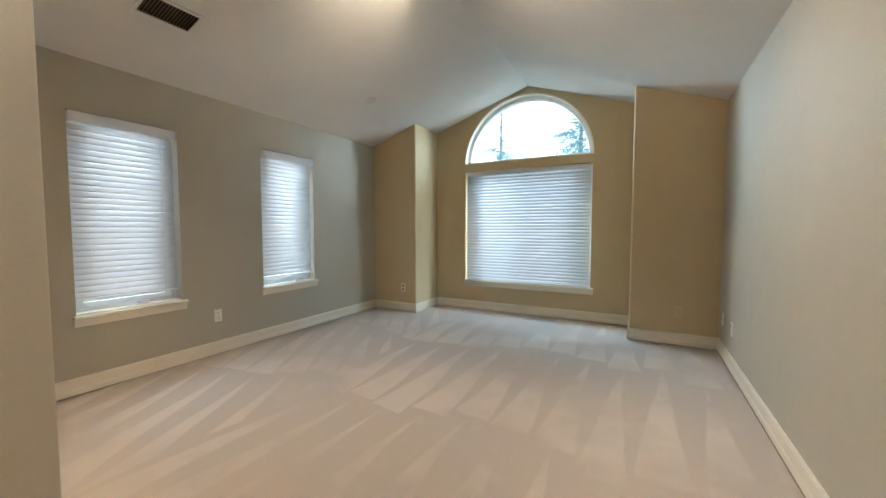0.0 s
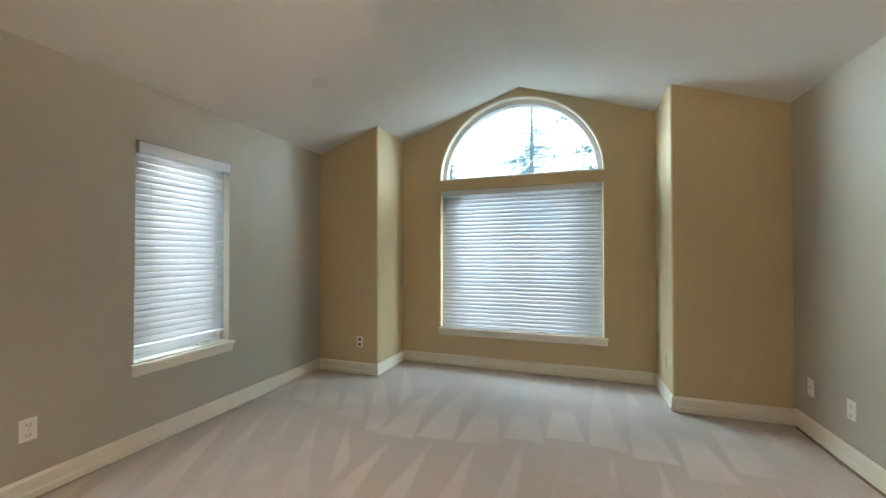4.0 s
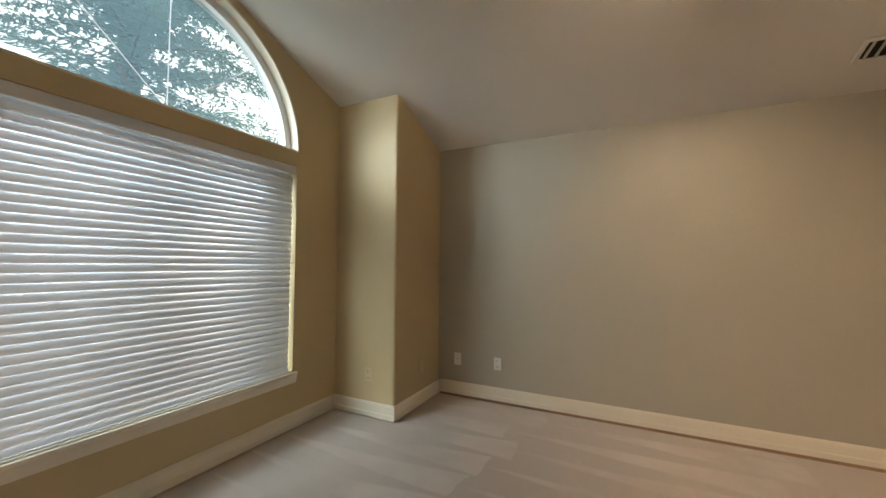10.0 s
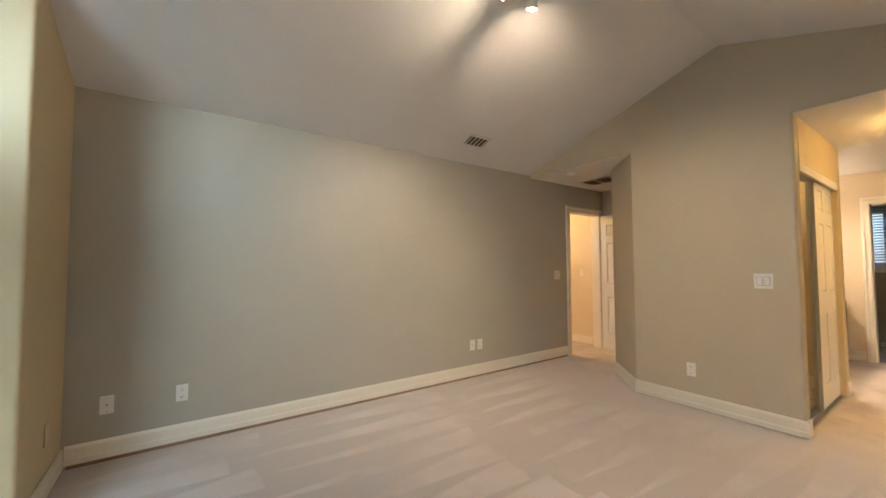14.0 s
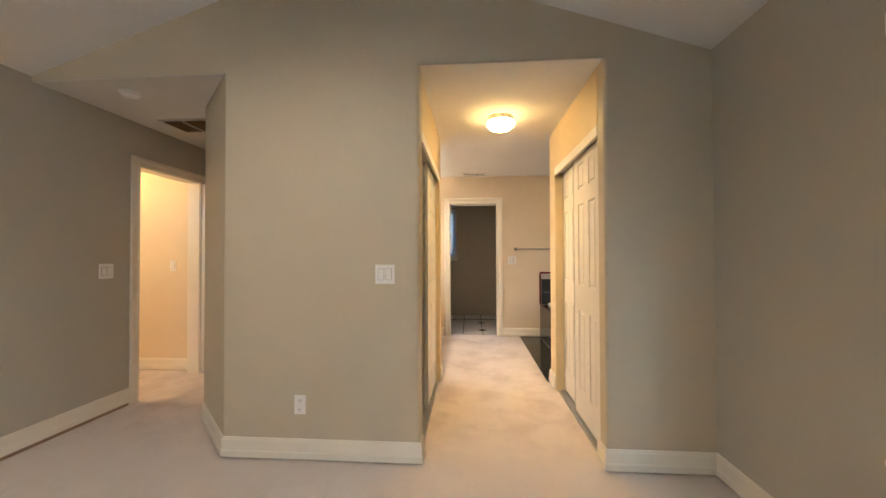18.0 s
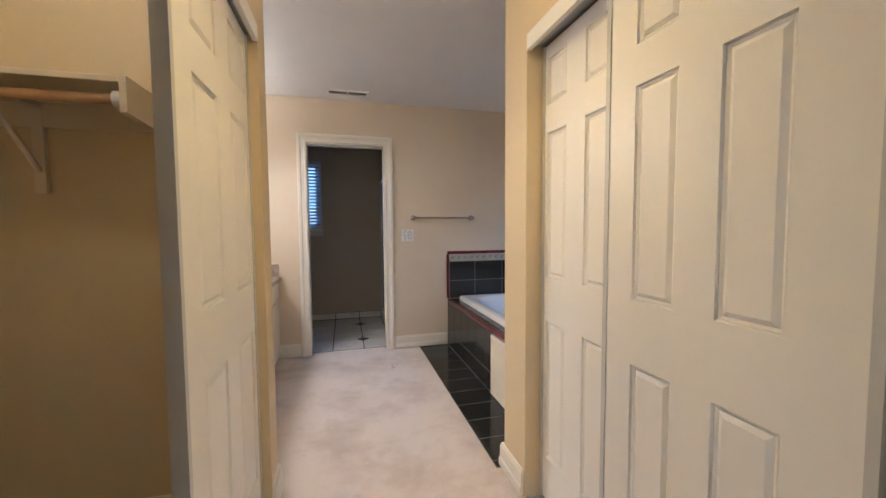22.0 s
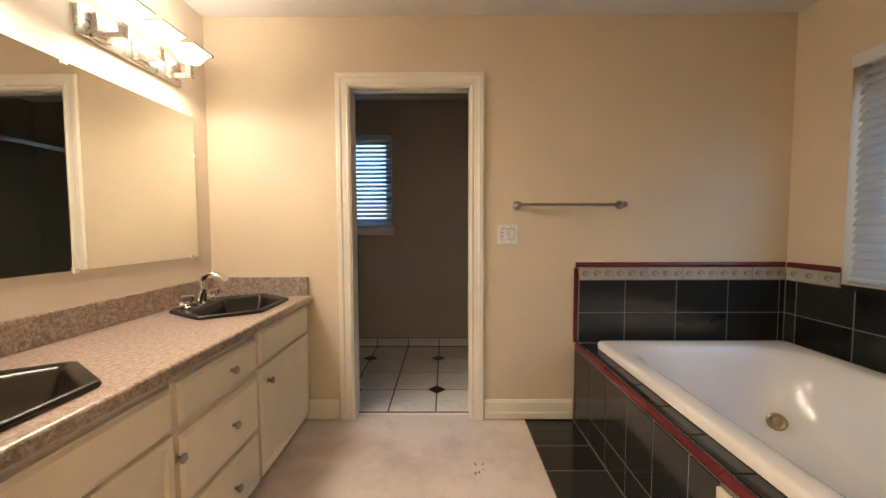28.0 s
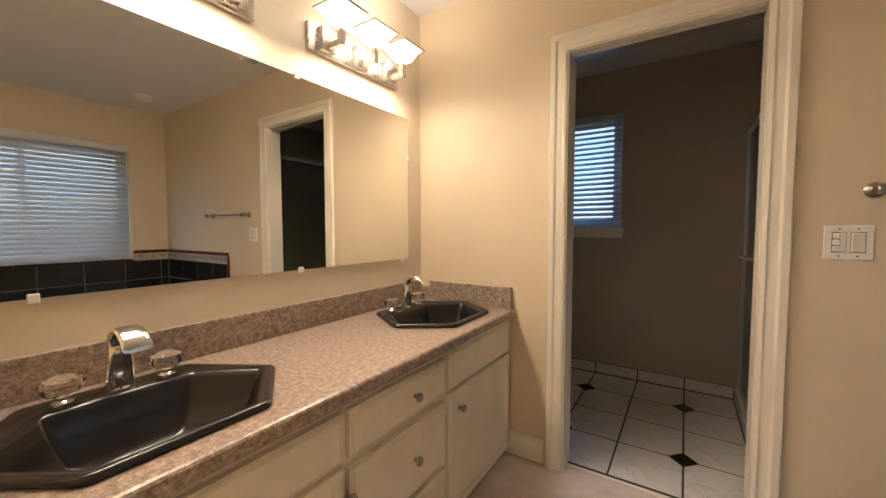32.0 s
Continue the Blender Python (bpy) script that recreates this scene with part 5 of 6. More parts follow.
bc = [-3.117, -3.327, -3.537, -3.747, -3.957, -4.167, BX0 + 0.012]
for a, b in zip(bc, bc[1:]):
    border(inv @ Matrix.Translation(((a + b) / 2, BY + 0.003, 0.9165)) @ TO_N, a - b - 0.003)
for a, b in ((BY + 0.012, -2.68), (-2.68, -2.565)):
    border(inv @ Matrix.Translation((BX0 + 0.003, (a + b) / 2, 0.9165)) @ TO_E, b - a - 0.003)


def liner(p, q, out, r=0.0155):
    """A burgundy half-round liner from p to q, bulging towards out."""
    p, q, out = Vector(p), Vector(q), Vector(out)
    n = max(1, round((q - p).length / 0.2))
    side = (q - p).normalized().cross(out).normalized()
    for i in range(n):
        a, b = p.lerp(q, i / n), p.lerp(q, (i + 1) / n)
        cut = (b - a).normalized() * 0.001
        bm = bmesh.new()
        ringa = []
        for e in (a + cut, b - cut):
            ringa.append([e + side * r * math.cos(t) + out * (0.001 + 0.013 * math.sin(t)) for t in [math.pi * k / 8 for k in range(9)]])
        loft(bm, ringa, True, True)
        bmesh.ops.transform(bm, matrix=inv, verts=bm.verts)
        smooth(part("liner_tile", bm, M_REDTILE, splash), 60)


liner((TF + 0.0, BY + 0.001, 0.971), (BX0 + 0.015, BY + 0.001, 0.971), (0, 1, 0))
liner((BX0 + 0.001, BY + 0.015, 0.971), (BX0 + 0.001, -2.565, 0.971), (1, 0, 0))
liner((TF - 0.006, BY + 0.001, 0.955), (TF - 0.006, BY + 0.001, 0.49), (0, 1, 0), 0.0135)
liner((TF - 0.014, BY + 0.012, 0.474), (TF - 0.014, ENDR - 0.002, 0.474), (0.7, 0, 0.7), 0.0175)
# window ledge
ly = [-2.558]
while ly[-1] < -1.13:
    ly.append(ly[-1] + 0.21)
for a, b in zip(ly, ly[1:]):
    tile("ledge_tile", splash, min(b, -1.082) - a - G, 0.026, M_BLACKTILE, inv @ Matrix.Translation((BX0 + 0.003, (a + min(b, -1.082)) / 2, 0.884)) @ TO_E)

# front and deck of the bath
face = thing("bath_tile_front", (TF, BY, 0), "black tiles facing the bath surround", "tile facing", "", "structure")
finv = Matrix.Translation(-face.location)
part("grout", bx(-0.0095, -0.0026, 0.003, -1.65 - BY, 0.003, 0.452), M_GROUT, face)
fy = [BY + 0.002, -2.842, -2.631, -2.421, -2.21, -2.0, -1.79, -1.65]
for a, b in zip(fy, fy[1:]):
    for z0, z1 in ((0.002, 0.145), (0.145, 0.455)):
        tile("tile", face, b - a - G * 0.8, z1 - z0 - G * 0.8, M_BLACKTILE, finv @ Matrix.Translation((TF - 0.009, (a + b) / 2, (z0 + z1) / 2)) @ TO_E)
dy = [BY + 0.012]
while dy[-1] < ENDR - 0.21:
    dy.append(dy[-1] + 0.205)
dy.append(ENDR - 0.002)
for a, b in zip(dy, dy[1:]):
    tile("deck_tile", face, 0.085, b - a - G, M_BLACKTILE, finv @ Matrix.Translation((TF - 0.032 - 0.0435, (a + b) / 2, DZ - 0.009)) @ UP)
dx = [TF - 0.12, -3.52, -3.82, -4.12, BX0 + 0.012]
for a, b in zip(dx, dx[1:]):
    tile("deck_tile", face, a - b - G, 0.07, M_BLACKTILE, finv @ Matrix.Translation(((a + b) / 2, BY + 0.048, DZ - 0.009)) @ UP)
    tile("deck_tile", face, a - b - G, 0.32, M_BLACKTILE, finv @ Matrix.Translation(((a + b) / 2, -1.0, DZ - 0.009)) @ UP)

# floor tiles before the bath
ft = thing("floor_tile_black", (-2.93, -1.9, 0), "black glazed floor tiles along the bath", "floor tile", "", "structure")
part("grout_bed", bx(TF + 2.93 + 0.001, -2.791 + 2.93, BY + 1.9 + 0.002, ENDR + 1.9 - 0.002, -0.078, 0.0016), M_GROUT, ft)
gy = [BY + 0.003, -2.593]
while gy[-1] < ENDR - 0.25:
    gy.append(gy[-1] + 0.212)
gy.append(ENDR - 0.003)
for a, b in zip(gy, gy[1:]):
    tile("floor_tile", ft, 0.296, b - a - G, M_BLACKTILE, Matrix.Translation((-2.942 + 2.93, (a + b) / 2 + 1.9, -0.003)) @ UP, 0.006)

# shower room floor: white tiles, dark joints, black insets
st = thing("floor_tile_white", (-1.93, -3.7, 0), "white marbled floor tiles with black diamond insets", "floor tile", "", "structure")
part("grout_bed", bx(-2.53 + 1.93, BX1 - 0.002 + 1.93, TY + 0.002 + 3.7, BY - 0.06 + 3.7, -0.078, 0.0026), M_FLGROUT, st)
P, PY = 0.3125, 0.335
xsn = [-1.922 + P * k for k in range(-2, 5)]
ysn = [-3.308 + PY * k for k in range(2, -5, -1)]
for i in range(len(xsn) - 1):
    for j in range(len(ysn) - 1):
        a, b = max(xsn[i], -2.528), min(xsn[i + 1], BX1 - 0.004)
        c_, d_ = max(ysn[j + 1], TY + 0.004), min(ysn[j], BY - 0.062)
        if b - a < 0.03 or d_ - c_ < 0.03:
            continue
        tile("floor_tile", st, b - a - 0.009, d_ - c_ - 0.009, M_WHITETILE, Matrix.Translation(((a + b) / 2 + 1.93, (c_ + d_) / 2 + 3.7, -0.002)) @ UP, 0.006)
for ix in range(-1, 3, 1):
    for iy in range(-3, 2, 1):
        x, y = -1.922 + P * ix, -3.308 + PY * iy
        if ix % 2 == 0 or iy % 2 != 0 or not (TY + 0.05 < y < BY - 0.1):
            continue
        tile("diamond_tile", st, 0.098, 0.098, M_DIAMOND, Matrix.Translation((x + 1.93, y + 3.7, 0.0025)) @ UP @ pose(0, 0, 0, 0, 45, 0), 0.0035)
part("skirting_bed", bx(-2.53 + 1.93, BX1 - 0.002 + 1.93, TY + 0.0005 + 3.7, TY + 0.003 + 3.7, 0.001, 0.092), M_FLGROUT, st)
for i in range(len(xsn) - 1):
    a, b = max(xsn[i], -2.528), min(xsn[i + 1], BX1 - 0.004)
    if b - a > 0.03:
        tile("skirting_tile", st, b - a - 0.008, 0.08, M_WHITETILE, Matrix.Translation(((a + b) / 2 + 1.93, TY + 0.003 + 3.7, 0.048)) @ TO_N, 0.006)
structure("threshold", bx(TD[0] + 0.013, TD[1] - 0.013, BY - 0.075, BY - 0.055, -0.01, 0.004), M_TRIM, "pale threshold strip between carpet and tile", "threshold")

# ---- outlets, switches, vents, detectors, ceiling lamps ----
def plate(name, label, at, turn, w=0.072, h=0.117, kind="outlet", mat=None, cat="outlet", group="wall outlets", face=None):
    """A wall plate whose face looks along -y before the turn about z."""
    o = thing(name, at, label, cat, group)
    o.rotation_euler = (0, 0, radians(turn))
    mat = mat or M_WHITE
    part("plate", bx(-w / 2, w / 2, -0.006, -0.0008, -h / 2, h / 2, 0.0022, 2), mat, o)
    if kind == "outlet":
        for z in (-0.027, 0.027):
            r = part("receptacle", bx(-0.017, 0.017, -0.0085, -0.0062, z - 0.015, z + 0.015, 0.001, 1), face or mat, o)
            sb = bx(-0.009, -0.0065, -0.0094, -0.0086, z - 0.005, z + 0.006)
            box(sb, 0.0065, 0.009, -0.0094, -0.0086, z - 0.005, z + 0.006)
            box(sb, -0.002, 0.002, -0.0094, -0.0086, z - 0.011, z - 0.007)
            part("slot", sb, M_DARK, r)
        part("screw", cyl(bmesh.new(), (0, -0.0075, 0), (0, -0.0062, 0), 0.003, seg=8), M_NICKEL, o)
    elif kind == "rocker":
        k = max(1, round(w / 0.06))
        for i in range(k):
            x = (i - (k - 1) / 2) * 0.046
            r = part("rocker", bx(x - 0.0165, x + 0.0165, -0.0095, -0.0062, -0.033, 0.033, 0.0015, 1), mat, o)
            # grey sheet round the rocker colours in the shade of its gap
            part("rocker_gap_shade", bx(x - 0.0185, x + 0.0185, -0.0068, -0.0061, -0.035, 0.035), M_GROUT, o)
            for z in (-0.047, 0.047):
                part("screw", cyl(bmesh.new(), (x, -0.0072, z), (x, -0.0061, z), 0.0028, seg=8), M_NICKEL, o)
    elif kind == "slider":
        part("rocker", bx(0.0065, 0.0395, -0.0105, -0.0062, -0.033, 0.033, 0.002, 1), M_CREAMSW, o, "cream rocker")
        # grey sheets put the shaded gaps round rocker and small switches into colour
        part("rocker_gap_shade", bx(0.0045, 0.0415, -0.0068, -0.0061, -0.0355, 0.0355), M_GROUT, o)
        part("switch_gap_shade", bx(-0.0415, -0.0045, -0.0068, -0.0061, -0.0355, 0.0355), M_GROUT, o)
        part("switch_bezel", bx(-0.0225, -0.006, -0.0085, -0.0062, -0.034, 0.034, 0.001, 1), mat, o)
        for x in (-0.023, 0.023):
            for z in (-0.047, 0.047):
                part("screw", cyl(bmesh.new(), (x, -0.0072, z), (x, -0.0061, z), 0.0028, seg=8), M_DARK, o)
        for z in (-0.0225, 0.0, 0.0225):
            part("small_switch", bx(-0.0395, -0.0235, -0.0125, -0.0062, z - 0.0095, z + 0.0095, 0.002, 1), mat, o, "small stacked switch")
    elif kind == "jack":
        part("jack", cyl(bmesh.new(), (0, -0.012, 0), (0, -0.0062, 0), 0.006, seg=12), M_BRASS, o)
        for z in (-0.042, 0.042):
            part("screw", cyl(bmesh.new(), (0, -0.0072, z), (0, -0.0061, z), 0.003, seg=8), M_NICKEL, o)
    return o


M_TANPLATE = paint("tan_plastic", (0.62, 0.50, 0.32), 0.45, 0.03)
M_RECEPT = paint("brown_receptacle", (0.16, 0.11, 0.07), 0.45, 0.05)
M_CREAMSW = paint("cream_plastic", (0.74, 0.69, 0.58), 0.4, 0.02, 200, 0.02, 0.0003)
ONE, TWO = 0.072, 0.118
plate("wall_outlet", "white cable outlet plate low on the wall", (E, 4.775, 0.36), 90 + 180, kind="jack")
plate("wall_outlet", "white duplex outlet low on the wall", (E, 4.37, 0.36), 270)
plate("wall_outlet", "white cable outlet plate low on the wall", (E, 1.675, 0.362), 270, kind="jack")
plate("wall_outlet", "white duplex outlet low on the wall", (E, 1.565, 0.362), 270)
plate("light_switch", "white wide double switch plate by the doorway", (E, 0.16, 1.13), 270, TWO, kind="rocker", cat="light switch", group="light switches")
plate("wall_outlet", "white outlet plate with brown receptacles on the tan pier", (-2.915, N, 0.35), 0, face=M_RECEPT)
plate("wall_outlet", "tan blank plate low on the pier", (0.48, N, 0.345), 0, kind="blank", mat=M_TANPLATE)
plate("wall_outlet", "tan duplex outlet in the window recess", (0.03, 5.24, 0.35), 270, mat=M_TANPLATE)
plate("wall_outlet", "white duplex outlet between the windows", (W, 2.6, 0.375), 90)
plate("wall_outlet", "white duplex outlet on the gable wall", (-1.003, S, 0.337), 180)
plate("light_switch", "white double rocker switch plate beside the opening", (-1.53, S, 1.133), 180, TWO, kind="rocker", cat="light switch", group="light switches")
plate("light_switch", "white plate with three stacked switches and cream rocker", (-2.680, BY, 1.159), 180, TWO + 0.004, kind="slider", cat="light switch", group="light switches")
plate("light_switch", "single white rocker switch on the hall wall", (1.21, -0.97, 1.14), 180, ONE, kind="rocker", cat="light switch", group="light switches")


def register(name, label, m, w, h, slats, frame_mat, slat_mat_, bars=0, tiltdeg=40):
    """A louvred register; local face towards -z, long side along x."""
    o = thing(name, m.translation, label, "vent", "ceiling vents")
    o.matrix_world = m
    f = bmesh.new()
    t = 0.022
    for a, b, c, d in ((-w / 2, -w / 2 + t, -h / 2, h / 2), (w / 2 - t, w / 2, -h / 2, h / 2), (-w / 2 + t, w / 2 - t, -h / 2, -h / 2 + t), (-w / 2 + t, w / 2 - t, h / 2 - t, h / 2)):
        box(f, a, b, c, d, -0.012, -0.0006)
    part("frame", f, frame_mat, o)
    part("backing", bx(-w / 2 + t, w / 2 - t, -h / 2 + t, h / 2 - t, -0.003, -0.0008), M_DARK, o)
    iw, ih = w - 2 * t, h - 2 * t
    sm = bx(-0.0012, 0.0012, -ih / 2, ih / 2, -0.007, 0.007)
    me = bpy.data.meshes.new("slat")
    sm.to_mesh(me)
    sm.free()
    me.materials.append(slat_mat_)
    for i in range(slats):
        x = -iw / 2 + iw * (i + 0.5) / slats
        shared("slat", me, o, Matrix.Translation((x, 0, -0.0105)) @ pose(0, 0, 0, 0, tiltdeg, 0))
    for i in range(bars):
        x = -iw / 2 + iw * (i + 1) / (bars + 1)
        part("bar", bx(x - 0.006, x + 0.006, -ih / 2, ih / 2, -0.022, -0.004), frame_mat, o)
    return o


slope = math.degrees(math.atan(0.3355))
M_BROWN = paint("brown_louvre", (0.30, 0.20, 0.10), 0.5, 0.1)
M_LOUV = paint("grey_louvre", (0.5, 0.47, 0.42), 0.5, 0.05)
register("ceiling_vent", "white ceiling register with brown louvres on the slope", pose(-2.715, 1.92, vault(-2.715), 0, -slope, 0) @ pose(0, 0, 0, 0, 0, 90), 0.36, 0.21, 16, M_CEIL, M_BROWN, 0, 35)
register("ceiling_vent", "white ceiling register with wide louvres on the slope", pose(0.455, 1.905, vault(0.455), 0, slope, 0) @ pose(0, 0, 0, 0, 0, 90), 0.29, 0.18, 5, M_CEIL, M_LOUV, 0, 55)
register("return_grille", "dark return grille with one white bar", pose(0.38, -0.21, FLAT, 0, 0, 0), 0.42, 0.32, 14, M_CEIL, M_BROWN, 1, 35)
register("ceiling_vent", "white narrow ceiling register with short slots", pose(-2.115, -2.655, BCEIL, 0, 0, 0), 0.37, 0.115, 22, M_WHITE, M_LOUV, 1, 10)


def detector(label, at, r=0.065, h=0.035, tiltd=0.0):
    o = thing("smoke_detector", at, label, "smoke detector", "smoke detectors")
    m = pose(0, 0, 0, 180, tiltd, 0)
    smooth(part("base", lathe(bmesh.new(), [(r, 0.0006), (r, 0.008), (r * 0.96, 0.012), (0, 0.012)], m), M_WHITE, o))
    smooth(part("cover", lathe(bmesh.new(), [(r * 0.86, 0.0125), (r * 0.86, h * 0.6), (r * 0.7, h * 0.9), (r * 0.45, h), (0, h)], m), M_WHITE, o))


detector("white round smoke detector on the entry ceiling", (0.34, 0.46, FLAT))
detector("white round detector on the bathroom ceiling", (-3.83, -2.52, BCEIL), 0.075, 0.05)
M_COVER = paint("painted_cover_plate", (0.66, 0.645, 0.625), 0.8, 0.03, 70, 0.3, 0.002)
o = thing("ceiling_cover", (-2.66, 3.967, vault(-2.66)), "flat round painted cover plate on the sloped ceiling", "cover plate")
part("disc", lathe(bmesh.new(), [(0.065, 0.0006), (0.065, 0.004), (0.055, 0.006), (0, 0.006)], pose(0, 0, 0, 180, 0, 0) @ pose(0, 0, 0, 0, slope, 0)), M_COVER, o)

# passage lamp
pl = thing("ceiling_lamp", (-2.303, -0.222, FLAT), "lit frosted glass bowl in a nickel ring", "ceiling lamp")
part("ring", lathe(bmesh.new(), [(0.10, 0.0006), (0.105, 0.02), (0.112, 0.035), (0.11, 0.045), (0.10, 0.045)], pose(0, 0, 0, 180, 0, 0), 36), M_NICKEL, pl)
smooth(part("bowl", lathe(bmesh.new(), [(0.105, 0.04), (0.118, 0.055), (0.112, 0.078), (0.085, 0.105), (0.045, 0.12), (0, 0.124)], pose(0, 0, 0, 180, 0, 0), 36), M_BOWL, pl))

# bedroom spot fixture under the ridge
fx = thing("spotlight_fixture", (-1.10, 2.74, vault(-1.10)), "white ceiling fixture with adjustable lit spot heads", "ceiling lamp")
part("canopy", lathe(bmesh.new(), [(0.07, -0.03), (0.07, 0.02), (0.05, 0.032), (0, 0.032)], pose(0, 0, 0, 180, 0, 0)), M_WHITE, fx)
heads = (((0.19, 0.10, -0.17), (-0.55, 0.62, -0.72)), ((0.14, -0.10, -0.16), (0.25, -0.1, -0.95)), ((-0.20, 0.02, -0.16), (-0.4, -0.3, -0.8)))
for p, d in heads:
    p, d = Vector(p), Vector(d).normalized()
    m = Matrix.Translation(p) @ d.to_track_quat("Z", "Y").to_matrix().to_4x4()
    part("stem", cyl(bmesh.new(), (p.x * 0.25, p.y * 0.25, -0.03), p, 0.007, seg=10), M_WHITE, fx)
    h = part("head", lathe(bmesh.new(), [(0, -0.07), (0.032, -0.068), (0.036, -0.055), (0.036, 0.055), (0.033, 0.055), (0.033, 0.0), (0, 0.0)], m, 28), M_WHITE, fx)
    smooth(h)
    part("bulb", lathe(bmesh.new(), [(0.031, 0.032), (0.028, 0.043), (0, 0.047)], m, 24), M_SPOT, h, "lit spot bulb")

# bulb holder on the closet ceiling
cb = thing("closet_lamp", (-1.2, -0.18, FLAT), "bare lit bulb in a white ceiling holder inside the closet", "ceiling lamp")
part("holder", lathe(bmesh.new(), [(0.055, 0.0006), (0.055, 0.015), (0.03, 0.03), (0.022, 0.05), (0, 0.05)], pose(0, 0, 0, 180, 0, 0)), M_WHITE, cb)
smooth(part("bulb", lathe(bmesh.new(), [(0.014, 0.0505), (0.02, 0.06), (0.03, 0.08), (0.028, 0.098), (0, 0.108)], pose(0, 0, 0, 180, 0, 0)), M_SPOT, cb, "lit round bulb"))

# hall lamp out of sight round the corner
hl = thing("hall_ceiling_lamp", (2.1, -0.1, FLAT), "white glass hall ceiling lamp", "ceiling lamp")
part("ring", lathe(bmesh.new(), [(0.10, 0.0006), (0.10, 0.03), (0, 0.03)], pose(0, 0, 0, 180, 0, 0)), M_NICKEL, hl)

# window hardware: crank handles on the sills
for y in (2.02, 3.62):
    ck = thing("window_crank", (W - 0.05, y, 0.586), "small white folding window crank on the sill", "window crank", "window cranks")
    part("base", bx(-0.025, 0.02, -0.05, 0.05, 0.0, 0.014, 0.004), M_WHITE, ck)
    part("arm", bx(-0.008, 0.008, -0.045, 0.05, 0.0145, 0.024, 0.003), M_LOUV, ck)

# carpet edge stains and lint by the bath
rng = random.Random(4)
bm = bmesh.new()
for i in range(9):
    x, y = -2.47 + rng.uniform(-0.03, 0.03), -2.39 + rng.uniform(-0.05, 0.05)
    s = rng.uniform(0.003, 0.008)
    bmesh.ops.create_icosphere(bm, subdivisions=1, radius=s, matrix=Matrix.Translation((x, y, s * 0.5)) @ Matrix.Diagonal((1, 1.6, 0.5, 1)))
tagged(mesh_ob("carpet_lint", bm, M_GAPLINT), "few dark lint crumbs on the carpet", "lint", "", "stuff")

# ---- outdoors: ground and conifers beyond the arched window ----
M_GRASS = paint("grass_ground", (0.06, 0.085, 0.03), 0.9, 0.3, 3, 0.5, 0.02, 0.4)
M_BARK = paint("conifer_bark", (0.12, 0.085, 0.06), 0.9, 0.3, 20, 0.6, 0.01, 3)
m_, nt_, b_ = nodes_of("conifer_needles")
info_ = nt_.nodes.new("ShaderNodeNewGeometry")
nt_.links.new(mixc(nt_, info_.outputs["Random Per Island"], (0.07, 0.15, 0.14), (0.15, 0.27, 0.25)), b_.inputs["Base Color"])
b_.inputs["Roughness"].default_value = 0.6
tr_ = add(nt_, "ShaderNodeBsdfTranslucent", Color=(0.16, 0.24, 0.15, 1))
mx_ = nt_.nodes.new("ShaderNodeMixShader")
mx_.inputs[0].default_value = 0.3
nt_.links.new(b_.outputs[0], mx_.inputs[1])
nt_.links.new(tr_.outputs[0], mx_.inputs[2])
nt_.links.new(mx_.outputs[0], nt_.nodes["Material Output"].inputs["Surface"])
M_NEEDLE = m_
bm = bmesh.new()
box(bm, -400, 400, -400, 400, -3.4, -3.2)
structure("ground", bm, M_GRASS, "grassy ground far below the upper floor windows", "ground")


M_SKY = glowing("overcast_sky", (0.84, 0.94, 1.0), 1.0)
bm = bmesh.new()
rim_lo, rim_hi = [], []
for k in range(15):
    az = radians(-70 + 10 * k)
    rim_lo.append(bm.verts.new((190 * math.sin(az), 190 * math.cos(az), -3.2)))
    rim_hi.append(bm.verts.new((190 * math.sin(az), 190 * math.cos(az), 150)))
for k in range(14):
    bm.faces.new((rim_lo[k], rim_lo[k + 1], rim_hi[k + 1], rim_hi[k]))
structure("backdrop", bm, M_SKY, "bright pale overcast sky behind the trees", "backdrop")


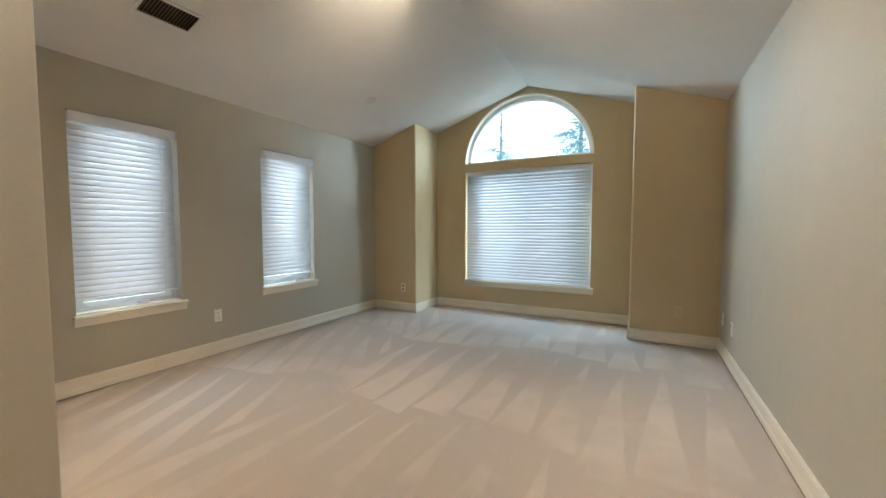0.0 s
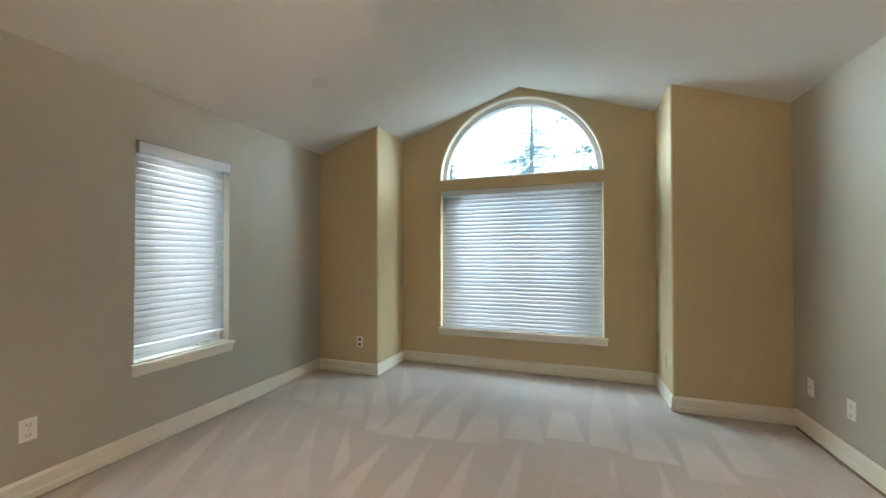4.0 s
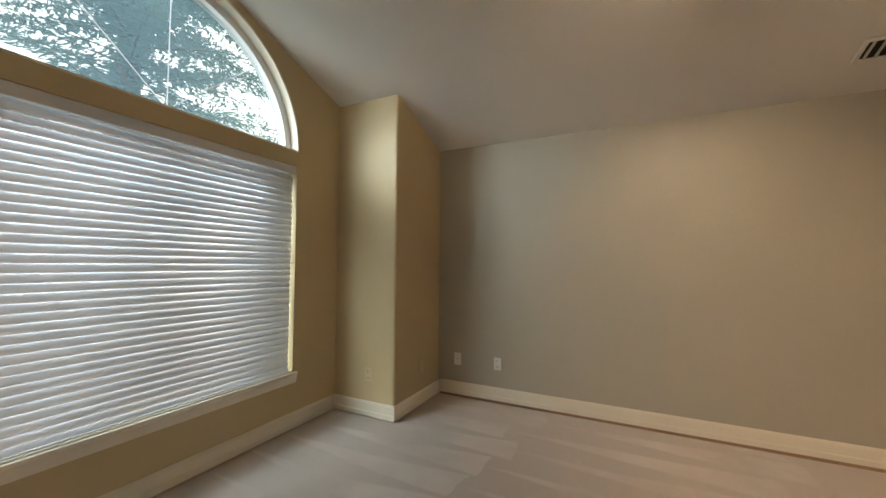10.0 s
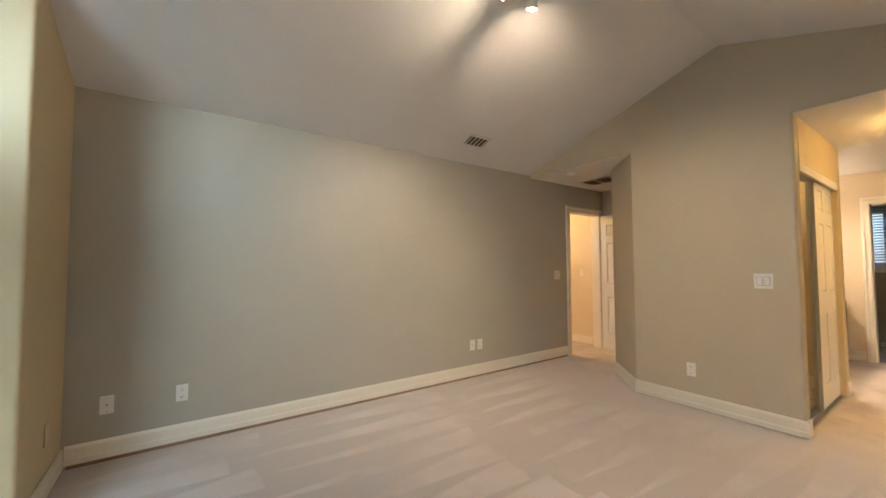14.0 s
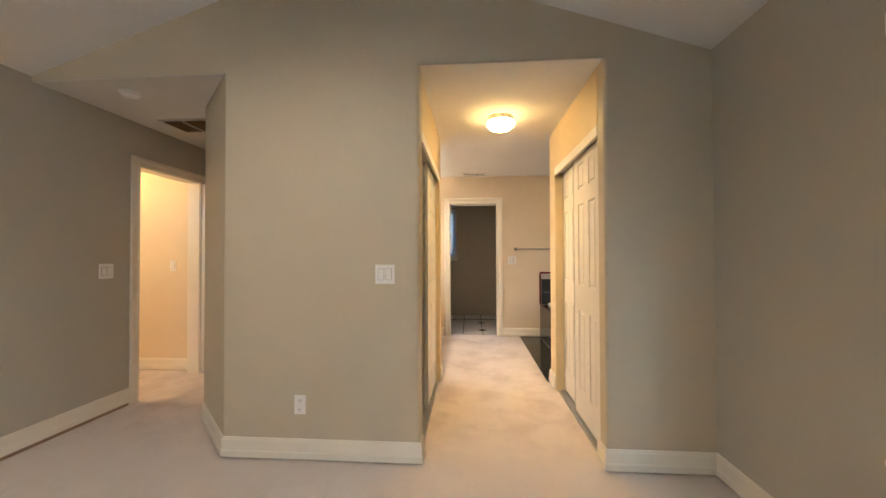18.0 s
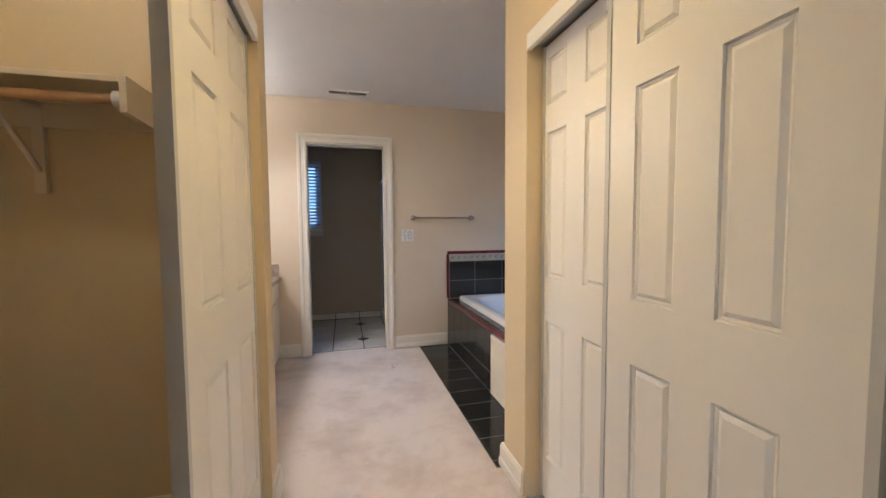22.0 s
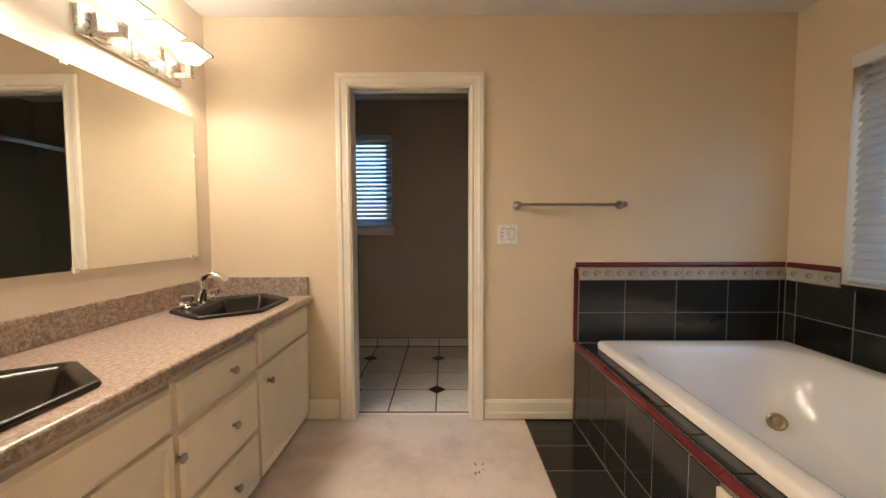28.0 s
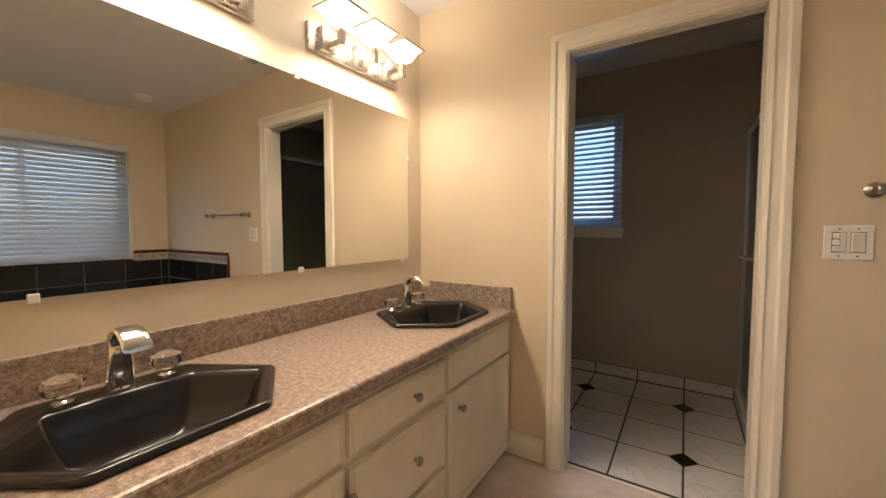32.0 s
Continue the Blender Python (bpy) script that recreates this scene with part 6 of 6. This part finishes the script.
def conifer(at, height, spread, seed, label):
    rng = random.Random(seed)
    t = thing("conifer_tree", at, label, "tree", "conifers outside")
    bm = cyl(bmesh.new(), (0, 0, 0), (0, 0, height), 0.022 * height, 0.01, 10)
    verts, faces = [], []
    z = height * 0.12
    while z < height * 0.985:
        k = 1 - z / height
        n = rng.randint(5, 7)
        ph = rng.uniform(0, 6.28)
        for i in range(n):
            if rng.random() < 0.25:
                continue
            a = ph + 6.283 * i / n + rng.uniform(-0.35, 0.35)
            L = spread * (k ** 0.8) * rng.uniform(0.6, 1.1)
            dirv = Vector((math.cos(a), math.sin(a), 0))
            rise = rng.uniform(-0.05, 0.22)
            droop = rng.uniform(0.12, 0.3)
            tip = None
            segs = max(3, int(L / 0.22))
            prev = Vector((0, 0, z))
            for s in range(1, segs + 1):
                f = s / segs
                p = Vector((0, 0, z)) + dirv * (L * f) + Vector((0, 0, L * (rise * f - droop * f * f)))
                if s == 1 or s == segs // 2 or s == segs:
                    pass
                side = dirv.cross(Vector((0, 0, 1)))
                reach = 0.5 * (1 - 0.5 * f) * min(1.0, L / 1.6)
                for sg in (-1, 1):
                    for q in range(9):
                        if rng.random() < 0.1:
                            continue
                        fan = dirv * rng.uniform(0.15, 0.75) + side * sg * rng.uniform(0.4, 1.0) + Vector((0, 0, rng.uniform(-0.45, 0.1)))
                        fan.normalize()
                        ln = reach * rng.uniform(0.25, 0.75)
                        wv = fan.cross(Vector((rng.uniform(-0.3, 0.3), rng.uniform(-0.3, 0.3), 1))).normalized() * ln * 0.16
                        o = p + Vector((rng.uniform(-0.2, 0.2), rng.uniform(-0.2, 0.2), rng.uniform(-0.12, 0.08)))
                        b0 = len(verts)
                        verts += [tuple(o), tuple(o + fan * ln * 0.45 + wv), tuple(o + fan * ln), tuple(o + fan * ln * 0.45 - wv)]
                        faces.append((b0, b0 + 1, b0 + 2, b0 + 3))
                prev = p
            e = Vector((0, 0, z)) + dirv * L * 0.95 + Vector((0, 0, L * (rise * 0.95 - droop * 0.9)))
            cyl(bm, (0, 0, z), Vector((0, 0, z)) + dirv * L * 0.5 + Vector((0, 0, L * (rise * 0.5 - droop * 0.25))), 0.012 + 0.02 * k, 0.012, 5, False)
            cyl(bm, Vector((0, 0, z)) + dirv * L * 0.5 + Vector((0, 0, L * (rise * 0.5 - droop * 0.25))), e, 0.012, 0.004, 4, False)
        z += rng.uniform(0.2, 0.34) * (0.5 + 0.7 * k)
    part("trunk", bm, M_BARK, t)
    me = bpy.data.meshes.new("crown")
    me.from_pydata(verts, [], faces)
    me.materials.append(M_NEEDLE)
    c = shared("crown", me, t)
    return t


conifer((2.2, 14.0, -3.2), 20.0, 8.0, 3, "tall dark green conifer outside the arched window")
conifer((-2.6, 19.0, -3.2), 12.5, 4.2, 8, "slender conifer with gaps between its branches")
conifer((-7.0, 20.0, -3.2), 12.0, 3.8, 12, "dark green conifer farther from the house")
